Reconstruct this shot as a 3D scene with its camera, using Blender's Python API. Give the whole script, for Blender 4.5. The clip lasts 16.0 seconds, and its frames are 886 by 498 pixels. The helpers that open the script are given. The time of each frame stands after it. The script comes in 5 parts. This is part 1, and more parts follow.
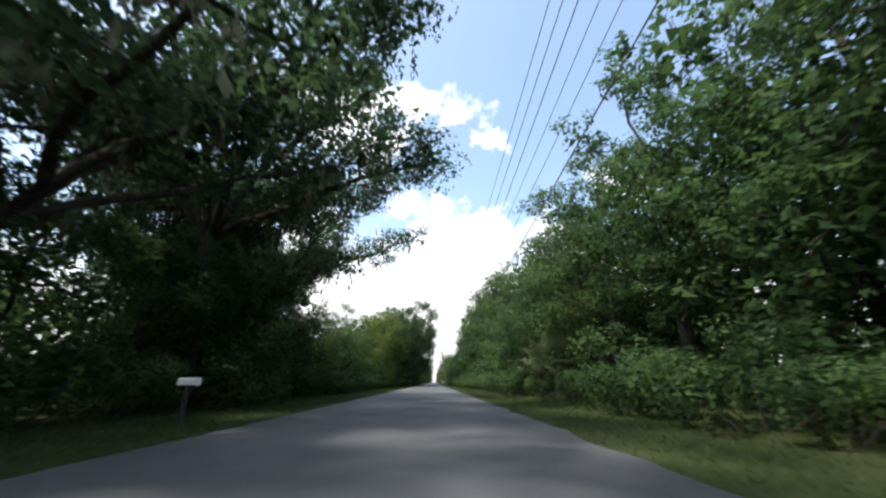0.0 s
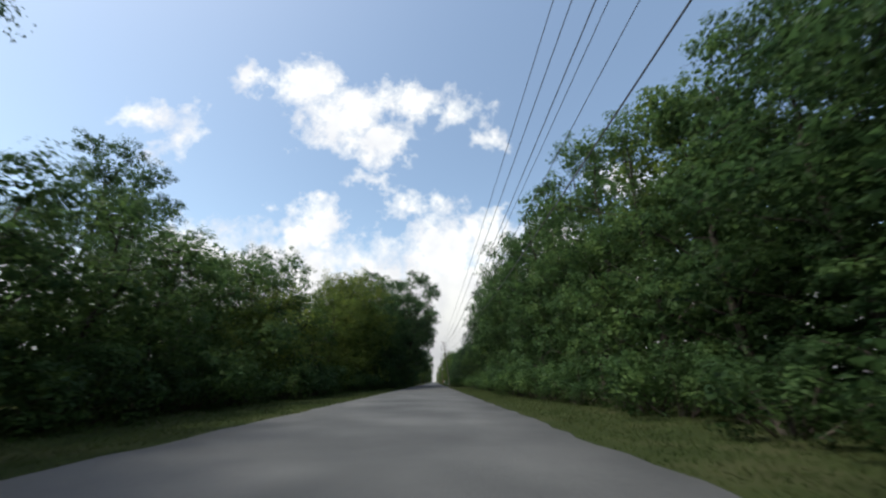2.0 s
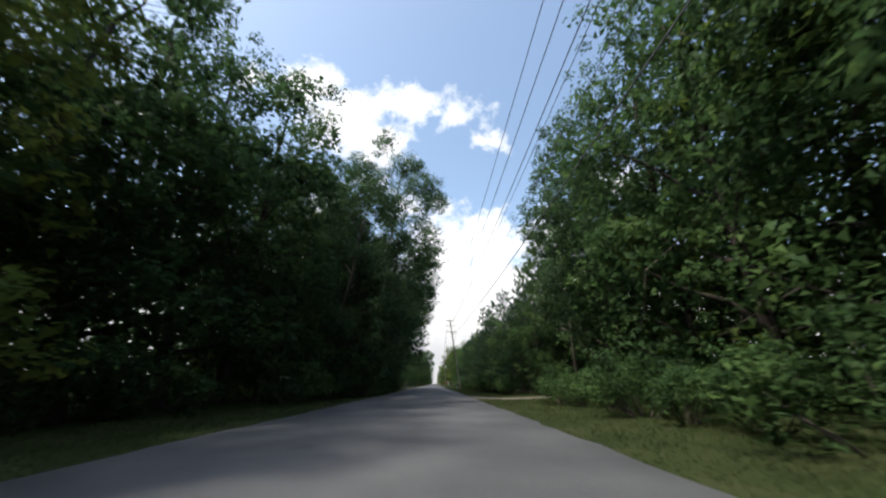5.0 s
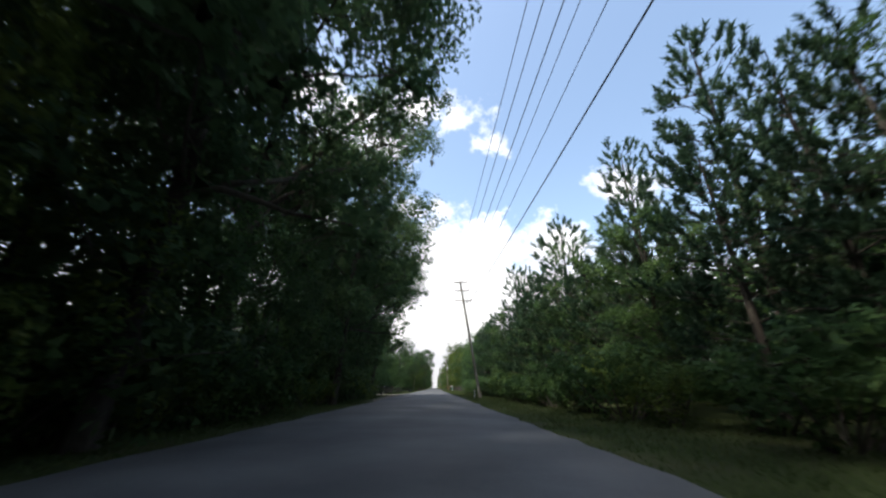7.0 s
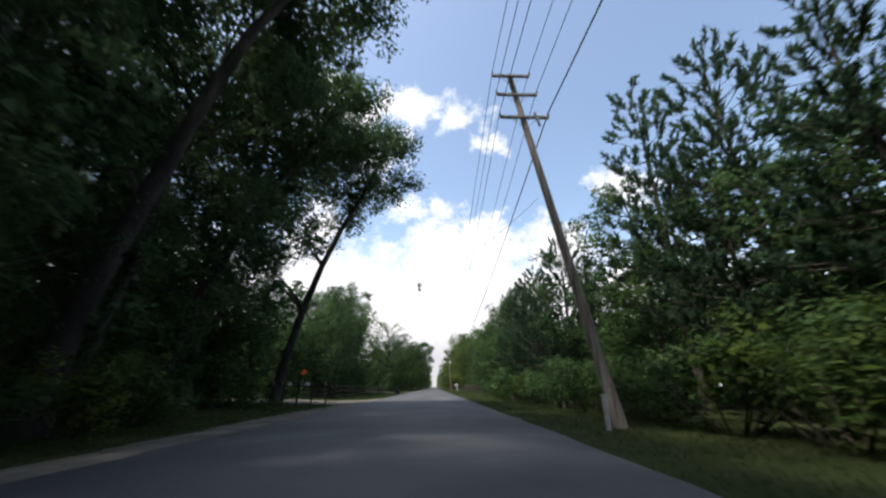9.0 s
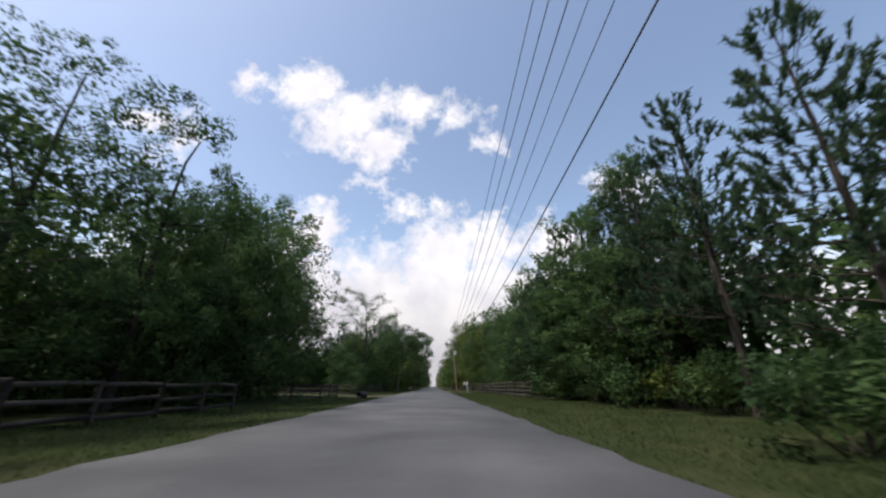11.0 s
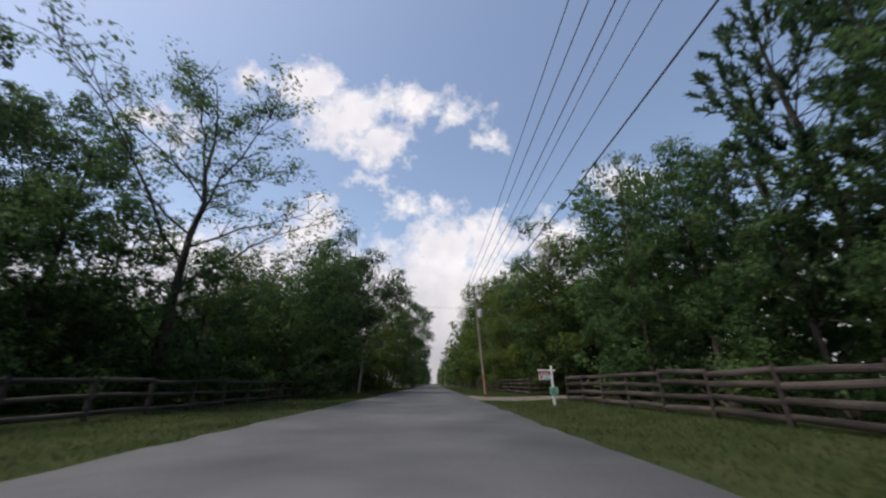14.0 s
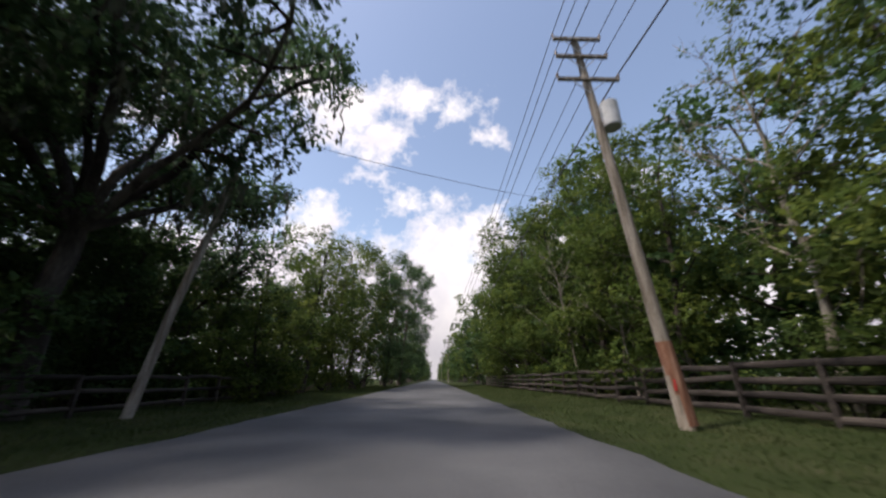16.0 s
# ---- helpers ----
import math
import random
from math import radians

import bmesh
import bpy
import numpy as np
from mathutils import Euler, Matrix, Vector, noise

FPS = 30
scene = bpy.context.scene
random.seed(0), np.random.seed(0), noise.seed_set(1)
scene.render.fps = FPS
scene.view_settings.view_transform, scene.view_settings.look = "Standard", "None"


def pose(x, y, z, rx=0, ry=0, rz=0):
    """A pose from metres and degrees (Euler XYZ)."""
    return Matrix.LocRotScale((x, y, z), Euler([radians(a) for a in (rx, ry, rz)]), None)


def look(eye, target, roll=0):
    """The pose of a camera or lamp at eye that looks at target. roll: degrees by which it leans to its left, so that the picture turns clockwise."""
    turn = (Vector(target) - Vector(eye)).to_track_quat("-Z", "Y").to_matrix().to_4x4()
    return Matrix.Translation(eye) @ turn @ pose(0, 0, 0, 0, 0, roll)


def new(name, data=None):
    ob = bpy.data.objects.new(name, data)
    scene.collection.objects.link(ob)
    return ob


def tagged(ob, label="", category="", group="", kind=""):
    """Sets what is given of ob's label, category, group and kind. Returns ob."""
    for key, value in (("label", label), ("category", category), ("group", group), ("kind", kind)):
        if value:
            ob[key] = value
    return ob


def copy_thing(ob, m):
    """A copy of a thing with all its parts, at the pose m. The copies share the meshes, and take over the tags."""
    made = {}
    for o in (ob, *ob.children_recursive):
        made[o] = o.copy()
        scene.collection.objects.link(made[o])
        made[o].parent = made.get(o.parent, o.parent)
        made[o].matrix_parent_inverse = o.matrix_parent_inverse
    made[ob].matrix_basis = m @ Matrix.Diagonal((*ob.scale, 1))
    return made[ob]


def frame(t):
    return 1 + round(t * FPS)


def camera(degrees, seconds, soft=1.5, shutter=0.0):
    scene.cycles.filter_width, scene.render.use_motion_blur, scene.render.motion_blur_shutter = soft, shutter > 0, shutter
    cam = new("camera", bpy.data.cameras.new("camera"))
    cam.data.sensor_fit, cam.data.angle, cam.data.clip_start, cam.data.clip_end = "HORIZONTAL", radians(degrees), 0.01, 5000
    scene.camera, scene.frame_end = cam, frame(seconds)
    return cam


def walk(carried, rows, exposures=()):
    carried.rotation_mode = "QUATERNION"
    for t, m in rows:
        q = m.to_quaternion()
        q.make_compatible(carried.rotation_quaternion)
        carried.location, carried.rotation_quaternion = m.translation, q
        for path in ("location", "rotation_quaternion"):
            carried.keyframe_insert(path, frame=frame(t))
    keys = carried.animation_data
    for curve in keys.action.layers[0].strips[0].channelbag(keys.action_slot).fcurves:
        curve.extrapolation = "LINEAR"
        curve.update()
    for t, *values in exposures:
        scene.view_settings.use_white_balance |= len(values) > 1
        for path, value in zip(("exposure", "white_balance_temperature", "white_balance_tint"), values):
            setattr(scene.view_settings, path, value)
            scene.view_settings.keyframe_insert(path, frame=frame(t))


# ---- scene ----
# ---------------------------------------------------------------- camera
cam = camera(103.3, 16.0, soft=2.3, shutter=0.16)
SPEED = 17.0
EYE = 1.0
# seconds, pitch, roll, yaw in degrees
TURNS = [
    (0.0, 20.8, 0.0, -1.4), (1.5, 20.8, 0.0, -1.4), (3.5, 20.7, 0.0, -1.3), (5.8, 21.3, 0.0, -1.3),
    (7.0, 21.6, 0.0, -1.3), (8.0, 21.6, 0.0, -1.4), (9.0, 21.5, 0.0, -1.4), (9.5, 21.5, 0.0, -1.4),
    (12.0, 21.3, 0.0, -1.6), (13.0, 21.2, 0.0, -1.6), (14.5, 20.9, 0.0, -1.4), (15.5, 20.7, 0.0, -1.4),
    (16.0, 20.4, 0.0, -1.4),
]
walk(cam, [(t, pose(0, SPEED * t, EYE, 90 + p, r, y)) for t, p, r, y in TURNS],
     exposures=[(0.0, 1.46, 6500, 7), (1.0, 1.10, 6500, 6), (2.5, 0.52, 6500, 4), (3.5, 0.48, 6500, 4), (6.0, 1.28, 6500, 7), (7.5, 1.18, 6500, 7), (9.0, 0.98, 6500, 9),
                (12.0, 0.46, 6500, 13), (14.5, 0.38, 6500, 13), (16.0, 0.68, 6650, 16)])

# ---------------------------------------------------------------- world, sun
SUN_EL, SUN_AZ = 60.0, -112.0          # azimuth from straight ahead, positive to the right
world = bpy.data.worlds.new("world")
scene.world = world
world.use_nodes = True
wn, wl = world.node_tree.nodes, world.node_tree.links
wn.clear()


def wnode(kind, **props):
    n = wn.new(kind)
    for k, v in props.items():
        if k == "operation":
            n.operation = v
        elif k == "ins":
            for i, x in v.items():
                if isinstance(x, bpy.types.NodeSocket):
                    wl.new(x, n.inputs[i])
                else:
                    n.inputs[i].default_value = x
    return n


def wmath(op, a, b=0.0, c=0.0):
    return wnode("ShaderNodeMath", operation=op, ins={0: a, 1: b, 2: c}).outputs[0]


sky = wn.new("ShaderNodeTexSky")
sky.sky_type, sky.sun_disc = "NISHITA", False
sky.sun_elevation, sky.sun_rotation = radians(SUN_EL), radians(SUN_AZ)
sky.air_density, sky.dust_density, sky.ozone_density = 1.0, 1.3, 0.6
coord = wn.new("ShaderNodeTexCoord").outputs["Generated"]
sep = wnode("ShaderNodeSeparateXYZ", ins={0: coord})
ahead = wmath("MAXIMUM", sep.outputs[1], 0.05)
cu, cv = wmath("DIVIDE", sep.outputs[0], ahead), wmath("DIVIDE", sep.outputs[2], ahead)
flat = wnode("ShaderNodeCombineXYZ", ins={0: cu, 1: cv}).outputs[0]
ripple = wnode("ShaderNodeTexNoise", ins={"Vector": flat, "Scale": 9.0, "Detail": 7.0, "Roughness": 0.62})
warp = wnode("ShaderNodeVectorMath", operation="MULTIPLY_ADD",
             ins={0: ripple.outputs["Color"], 1: (0.26, 0.20, 0.0), 2: flat}).outputs[0]
warp = wnode("ShaderNodeVectorMath", operation="SUBTRACT", ins={0: warp, 1: (0.13, 0.10, 0.0)}).outputs[0]
# cumulus heaps: place and half-size in slope units, and how solid
CLOUDS = [
    (-0.673, 1.056, 0.086, 0.072, 1.3),
    (-0.471, 1.020, 0.136, 0.128, 1.5),
    (-0.323, 0.869, 0.172, 0.152, 1.7),
    (-0.206, 0.763, 0.135, 0.100, 1.5),
    (-0.097, 0.950, 0.127, 0.102, 1.4),
    (0.087, 0.915, 0.062, 0.058, 0.35),
    (0.170, 0.789, 0.068, 0.036, 0.6),
    (-0.987, 0.867, 0.115, 0.070, 1.2),
    (-0.862, 0.774, 0.064, 0.081, 0.8),
    (-0.196, 0.618, 0.092, 0.028, 0.7),
    (-0.106, 0.521, 0.079, 0.045, 0.9),
    (0.017, 0.537, 0.051, 0.050, 0.8),
    (0.641, 0.630, 0.135, 0.081, 1.2),
    (-0.790, 0.356, 0.316, 0.111, 1.2),
    (-0.493, 0.368, 0.186, 0.113, 1.4),
    (-0.376, 0.443, 0.090, 0.109, 1.6),
    (0.017, 0.372, 0.147, 0.114, 1.6),
    (0.175, 0.421, 0.106, 0.108, 1.6),
    (0.375, 0.394, 0.150, 0.117, 1.5),
]
heap = None
for x, y, rx, ry, k in CLOUDS:
    d = wnode("ShaderNodeVectorMath", operation="SUBTRACT", ins={0: warp, 1: (x, y, 0)}).outputs[0]
    d = wnode("ShaderNodeVectorMath", operation="MULTIPLY", ins={0: d, 1: (1 / rx, 1 / ry, 0)}).outputs[0]
    d = wnode("ShaderNodeVectorMath", operation="LENGTH", ins={0: d}).outputs[1]
    d = wmath("MULTIPLY_ADD", d, -k, k)
    heap = d if heap is None else wmath("MAXIMUM", heap, d)
low = wmath("MULTIPLY_ADD", cv, -9.0, 3.65)                 # the bank along the horizon
heap = wmath("MAXIMUM", heap, low)
front = wmath("GREATER_THAN", sep.outputs[1], 0.1)
around = wnode("ShaderNodeTexNoise", ins={"Vector": coord, "Scale": 3.0, "Detail": 5.0})
back = wmath("MULTIPLY_ADD", around.outputs[0], 4.0, -2.1)
heap = wnode("ShaderNodeMix", ins={0: front, 2: back, 3: heap}).outputs[0]
edge = wnode("ShaderNodeTexNoise", ins={"Vector": coord, "Scale": 17.0, "Detail": 7.0, "Roughness": 0.65})
heap = wmath("ADD", heap, wmath("MULTIPLY_ADD", edge.outputs[0], 3.2, -1.65))
cover = wnode("ShaderNodeMapRange", ins={0: heap, 1: -0.24, 2: 0.78, 3: 0.0, 4: 1.0}).outputs[0]
grey = wnode("ShaderNodeTexNoise", ins={"Vector": coord, "Scale": 9.0, "Detail": 4.0})
grey = wnode("ShaderNodeMapRange", ins={0: grey.outputs[0], 1: 0.35, 2: 0.65, 3: 0.0, 4: 1.0}).outputs[0]
tone = wnode("ShaderNodeMix", ins={0: grey})
tone.data_type = "RGBA"
tone.inputs[6].default_value, tone.inputs[7].default_value = (0.80, 0.79, 0.85, 1), (1.02, 1.0, 1.0, 1)
CLOUD_LIGHT = 5.0
base = wnode("ShaderNodeMapRange", ins={0: cv, 1: 0.04, 2: 0.34, 3: CLOUD_LIGHT * 0.62, 4: CLOUD_LIGHT}).outputs[0]
tone2 = wnode("ShaderNodeVectorMath", operation="SCALE", ins={0: tone.outputs[2]})
wl.new(base, tone2.inputs[3])
blend = wn.new("ShaderNodeMix")
blend.data_type = "RGBA"
wl.new(cover, blend.inputs[0])
haze = wnode("ShaderNodeVectorMath", operation="MULTIPLY", ins={0: sky.outputs[0], 1: (1.13, 1.06, 0.97)})
wl.new(haze.outputs[0], blend.inputs[6])
wl.new(tone2.outputs[0], blend.inputs[7])
bg = wnode("ShaderNodeBackground", ins={0: blend.outputs[2]})
bg.inputs[1].default_value = 0.15
wl.new(bg.outputs[0], wn.new("ShaderNodeOutputWorld").inputs[0])

sun = new("sun", bpy.data.lights.new("sun", "SUN"))
sun.data.energy, sun.data.angle, sun.data.color = 2.3, radians(4.0), (1.0, 0.94, 0.84)
_sd = Vector((math.sin(radians(SUN_AZ)) * math.cos(radians(SUN_EL)), math.cos(radians(SUN_AZ)) * math.cos(radians(SUN_EL)),
              math.sin(radians(SUN_EL))))
sun.matrix_world = look(_sd * 100, (0, 0, 0))

# ---------------------------------------------------------------- materials


def material(name):
    m = bpy.data.materials.new(name)
    m.use_nodes = True
    n, l = m.node_tree.nodes, m.node_tree.links
    return m, n, l, n["Principled BSDF"]


def ramp(n, stops):
    r = n.new("ShaderNodeValToRGB")
    e = r.color_ramp.elements
    while len(e) < len(stops):
        e.new(0.5)
    for k, (p, c) in zip(e, stops):
        k.position, k.color = p, (*c, 1)
    return r


def surface(name, stops, scale=4.0, fine=40.0, rough=0.85, bump=0.3, metal=0.0, stretch=(1, 1, 1), by_object=False, fine_amount=0.5, gloss=0.3):
    """Two scales of noise over a ramp of colours, with a fine bump."""
    m, n, l, b = material(name)
    tc = n.new("ShaderNodeTexCoord")
    mp = n.new("ShaderNodeMapping")
    mp.inputs["Scale"].default_value = stretch
    l.new(tc.outputs["Object"], mp.inputs[0])
    a = n.new("ShaderNodeTexNoise")
    a.inputs["Scale"].default_value, a.inputs["Detail"].default_value = scale, 5
    f = n.new("ShaderNodeTexNoise")
    f.inputs["Scale"].default_value, f.inputs["Detail"].default_value = fine, 3
    l.new(mp.outputs[0], a.inputs["Vector"])
    l.new(mp.outputs[0], f.inputs["Vector"])
    mx = n.new("ShaderNodeMath")
    mx.operation = "MULTIPLY_ADD"
    l.new(f.outputs[0], mx.inputs[0])
    mx.inputs[1].default_value = fine_amount
    l.new(a.outputs[0], mx.inputs[2])
    mx2 = n.new("ShaderNodeMath")
    mx2.operation = "SUBTRACT"
    l.new(mx.outputs[0], mx2.inputs[0])
    mx2.inputs[1].default_value = fine_amount * 0.5
    src = mx2.outputs[0]
    if by_object:
        oi = n.new("ShaderNodeObjectInfo")
        q = n.new("ShaderNodeMath")
        q.operation = "MULTIPLY_ADD"
        l.new(oi.outputs["Random"], q.inputs[0])
        q.inputs[1].default_value = 0.3
        l.new(src, q.inputs[2])
        q2 = n.new("ShaderNodeMath")
        q2.operation = "SUBTRACT"
        l.new(q.outputs[0], q2.inputs[0])
        q2.inputs[1].default_value = 0.15
        src = q2.outputs[0]
    r = ramp(n, stops)
    l.new(src, r.inputs[0])
    l.new(r.outputs[0], b.inputs["Base Color"])
    b.inputs["Roughness"].default_value, b.inputs["Metallic"].default_value = rough, metal
    b.inputs["Specular IOR Level"].default_value = gloss
    if bump:
        bp = n.new("ShaderNodeBump")
        bp.inputs["Strength"].default_value, bp.inputs["Distance"].default_value = bump, 0.02
        l.new(src, bp.inputs["Height"])
        l.new(bp.outputs[0], b.inputs["Normal"])
    return m


def leaf_material(name, dark, mid, light, through_light=0.28, rough=0.6):
    """Leaves that differ one by one and tree by tree; light passes through them."""
    m, n, l, b = material(name)
    g, oi = n.new("ShaderNodeNewGeometry"), n.new("ShaderNodeObjectInfo")
    tc = n.new("ShaderNodeTexCoord")
    patch = n.new("ShaderNodeTexNoise")
    patch.inputs["Scale"].default_value = 0.7
    l.new(tc.outputs["Object"], patch.inputs["Vector"])
    s = n.new("ShaderNodeMath")
    s.operation = "MULTIPLY_ADD"
    l.new(g.outputs["Random Per Island"], s.inputs[0])
    s.inputs[1].default_value = 0.24
    wide = n.new("ShaderNodeMath")
    wide.operation = "MULTIPLY_ADD"
    l.new(patch.outputs[0], wide.inputs[0])
    wide.inputs[1].default_value, wide.inputs[2].default_value = 1.5, -0.15
    l.new(wide.outputs[0], s.inputs[2])
    s2 = n.new("ShaderNodeMath")
    s2.operation = "MULTIPLY_ADD"
    l.new(oi.outputs["Random"], s2.inputs[0])
    s2.inputs[1].default_value = 0.35
    l.new(s.outputs[0], s2.inputs[2])
    s3 = n.new("ShaderNodeMath")
    s3.operation = "SUBTRACT"
    l.new(s2.outputs[0], s3.inputs[0])
    s3.inputs[1].default_value = 0.4
    r = ramp(n, [(0.1, dark), (0.5, mid), (0.9, light)])
    l.new(s3.outputs[0], r.inputs[0])
    l.new(r.outputs[0], b.inputs["Base Color"])
    b.inputs["Roughness"].default_value = rough
    b.inputs["Specular IOR Level"].default_value = 0.14
    t = n.new("ShaderNodeBsdfTranslucent")
    l.new(r.outputs[0], t.inputs[0])
    mix = n.new("ShaderNodeMixShader")
    mix.inputs[0].default_value = through_light
    l.new(b.outputs[0], mix.inputs[1])
    l.new(t.outputs[0], mix.inputs[2])
    l.new(mix.outputs[0], n["Material Output"].inputs[0])
    return m


LEAF = ((0.032, 0.066, 0.027), (0.062, 0.116, 0.040), (0.108, 0.172, 0.052))
# Lighter, yellower greens: sunlight on the foliage is put into the colour.
SUNLIT = ((0.042, 0.074, 0.020), (0.099, 0.145, 0.032), (0.180, 0.215, 0.045))
OAK = ((0.034, 0.066, 0.033), (0.064, 0.114, 0.048), (0.106, 0.160, 0.062))
NEEDLE = ((0.026, 0.055, 0.032), (0.050, 0.092, 0.048), (0.090, 0.135, 0.066))
M_LEAF = leaf_material("broad_leaf", *LEAF, 0.47)
# Sunlit copy of the broad leaf, also mixed in at random among other trees.
M_LEAF_BRIGHT = leaf_material("sunlit_yellow_leaf", *SUNLIT, 0.5)
M_OAK = leaf_material("oak_leaf", *OAK, 0.47)
M_NEEDLE = leaf_material("pine_needle", *NEEDLE, 0.38)
M_PALM = leaf_material("palm_leaf", (0.045, 0.062, 0.030), (0.090, 0.115, 0.055), (0.16, 0.18, 0.09), 0.2, 0.45)
M_MOSS = leaf_material("hanging_moss", (0.06, 0.065, 0.045), (0.11, 0.12, 0.08), (0.17, 0.175, 0.12), 0.3, 0.9)
M_GRASS = leaf_material("grass_blade", (0.046, 0.070, 0.024), (0.070, 0.098, 0.034), (0.104, 0.116, 0.050), 0.5, 0.8)
M_BARK = surface("bark", [(0.3, (0.020, 0.016, 0.013)), (0.5, (0.045, 0.037, 0.030)), (0.7, (0.090, 0.078, 0.064))], 3, 22, 0.95, 0.8, stretch=(1, 1, 0.25), by_object=True)
M_PALE_BARK = surface("pale_bark", [(0.3, (0.11, 0.095, 0.075)), (0.5, (0.24, 0.21, 0.17)), (0.7, (0.40, 0.37, 0.31))], 3, 22, 0.95, 0.6, stretch=(1, 1, 0.25))
M_ASPHALT = surface("asphalt", [(0.25, (0.050, 0.052, 0.056)), (0.5, (0.082, 0.084, 0.088)), (0.75, (0.122, 0.123, 0.126))], 0.35, 55, 0.82, 0.35, fine_amount=0.7)
M_GROUND = surface("grass_ground", [(0.25, (0.020, 0.029, 0.011)), (0.5, (0.033, 0.044, 0.017)), (0.75, (0.056, 0.057, 0.029))], 0.5, 14, 0.95, 0.5, gloss=0.03)
M_SAND = surface("sandy_gravel", [(0.25, (0.085, 0.075, 0.060)), (0.5, (0.145, 0.130, 0.108)), (0.75, (0.235, 0.215, 0.185))], 0.8, 45, 0.95, 0.5, gloss=0.05)
M_POLE = surface("weathered_pole_wood", [(0.3, (0.10, 0.082, 0.062)), (0.5, (0.21, 0.180, 0.145)), (0.7, (0.33, 0.30, 0.255))], 2.5, 30, 0.9, 0.5, stretch=(3, 3, 0.2))
M_FENCE = surface("grey_fence_wood", [(0.3, (0.022, 0.018, 0.016)), (0.5, (0.044, 0.036, 0.031)), (0.7, (0.085, 0.071, 0.060))], 2.5, 30, 0.92, 0.5, stretch=(2, 0.3, 2), by_object=True)
M_WHITE = surface("white_paint", [(0.3, (0.66, 0.66, 0.64)), (0.5, (0.78, 0.78, 0.77)), (0.7, (0.83, 0.83, 0.82))], 3, 30, 0.5, 0.08)
M_STEEL = surface("galvanised_steel", [(0.3, (0.30, 0.31, 0.32)), (0.5, (0.42, 0.43, 0.44)), (0.7, (0.55, 0.56, 0.57))], 5, 40, 0.45, 0.05, metal=0.7)
M_GREYPAINT = surface("grey_tank_paint", [(0.3, (0.36, 0.37, 0.37)), (0.5, (0.47, 0.48, 0.48)), (0.7, (0.55, 0.56, 0.56))], 3, 30, 0.45, 0.05)
M_WIRE = surface("dull_cable", [(0.3, (0.035, 0.035, 0.04)), (0.7, (0.09, 0.09, 0.095))], 3, 30, 0.6, 0.0)
M_PORCELAIN = surface("brown_porcelain", [(0.3, (0.05, 0.035, 0.03)), (0.7, (0.11, 0.08, 0.065))], 5, 30, 0.25, 0.0)
M_BLACK = surface("black_plastic", [(0.3, (0.012, 0.012, 0.013)), (0.7, (0.035, 0.035, 0.036))], 4, 40, 0.5, 0.1)
M_RED = surface("red_print", [(0.3, (0.42, 0.03, 0.03)), (0.7, (0.55, 0.05, 0.05))], 4, 40, 0.5, 0.0)
M_BLUE = surface("blue_print", [(0.3, (0.03, 0.05, 0.20)), (0.7, (0.05, 0.08, 0.28))], 4, 40, 0.5, 0.0)
M_GREEN = surface("pale_green_board", [(0.3, (0.22, 0.50, 0.34)), (0.7, (0.32, 0.62, 0.45))], 4, 40, 0.55, 0.0)
M_INK = surface("dark_ink", [(0.3, (0.05, 0.08, 0.07)), (0.7, (0.09, 0.12, 0.11))], 4, 40, 0.6, 0.0)
M_RUST = surface("bare_reddish_wood", [(0.3, (0.12, 0.055, 0.035)), (0.5, (0.22, 0.105, 0.065)), (0.7, (0.33, 0.19, 0.13))], 3, 25, 0.9, 0.5, stretch=(3, 3, 0.25))
M_ORANGE = surface("orange_plastic", [(0.3, (0.60, 0.10, 0.02)), (0.7, (0.75, 0.16, 0.03))], 4, 40, 0.5, 0.0)

# ---------------------------------------------------------------- mesh helpers
rng = np.random.default_rng(11)


def part(name, data, mat, parent=None, label=""):
    """Links geometry (a bmesh, or verts and faces) as one mesh object under a thing or part."""
    me = bpy.data.meshes.new(name)
    if isinstance(data, bmesh.types.BMesh):
        data.to_mesh(me)
        data.free()
    else:
        me.from_pydata(np.asarray(data[0]).tolist(), [], data[1])
        if len(data) == 3:                       # leaves take the soft shading of their clump
            me.polygons.foreach_set("use_smooth", [True] * len(me.polygons))
            me.normals_split_custom_set_from_vertices(data[2].tolist())
    me.materials.append(mat)
    ob = new(name, me)
    ob.parent = parent
    return tagged(ob, label)


def smooth(ob):
    ob.data.polygons.foreach_set("use_smooth", [True] * len(ob.data.polygons))
    return ob


def thing(name, label, category, x=0, y=0, z=0, rz=0, group="", kind=""):
    ob = new(name)
    ob.empty_display_size = 0.2
    ob.matrix_basis = pose(x, y, z, 0, 0, rz)
    return tagged(ob, label, category, group, kind)


def join(*pieces):
    verts, faces, normals, n = [], [], [], 0
    for piece in pieces:
        v, f = piece[:2]
        v = np.asarray(v, float).reshape(-1, 3)
        verts.append(v)
        normals.extend(piece[2:])
        faces.extend([tuple(i + n for i in q) for q in f])
        n += len(v)
    if normals:
        return np.concatenate(verts), faces, np.concatenate(normals)
    return np.concatenate(verts), faces


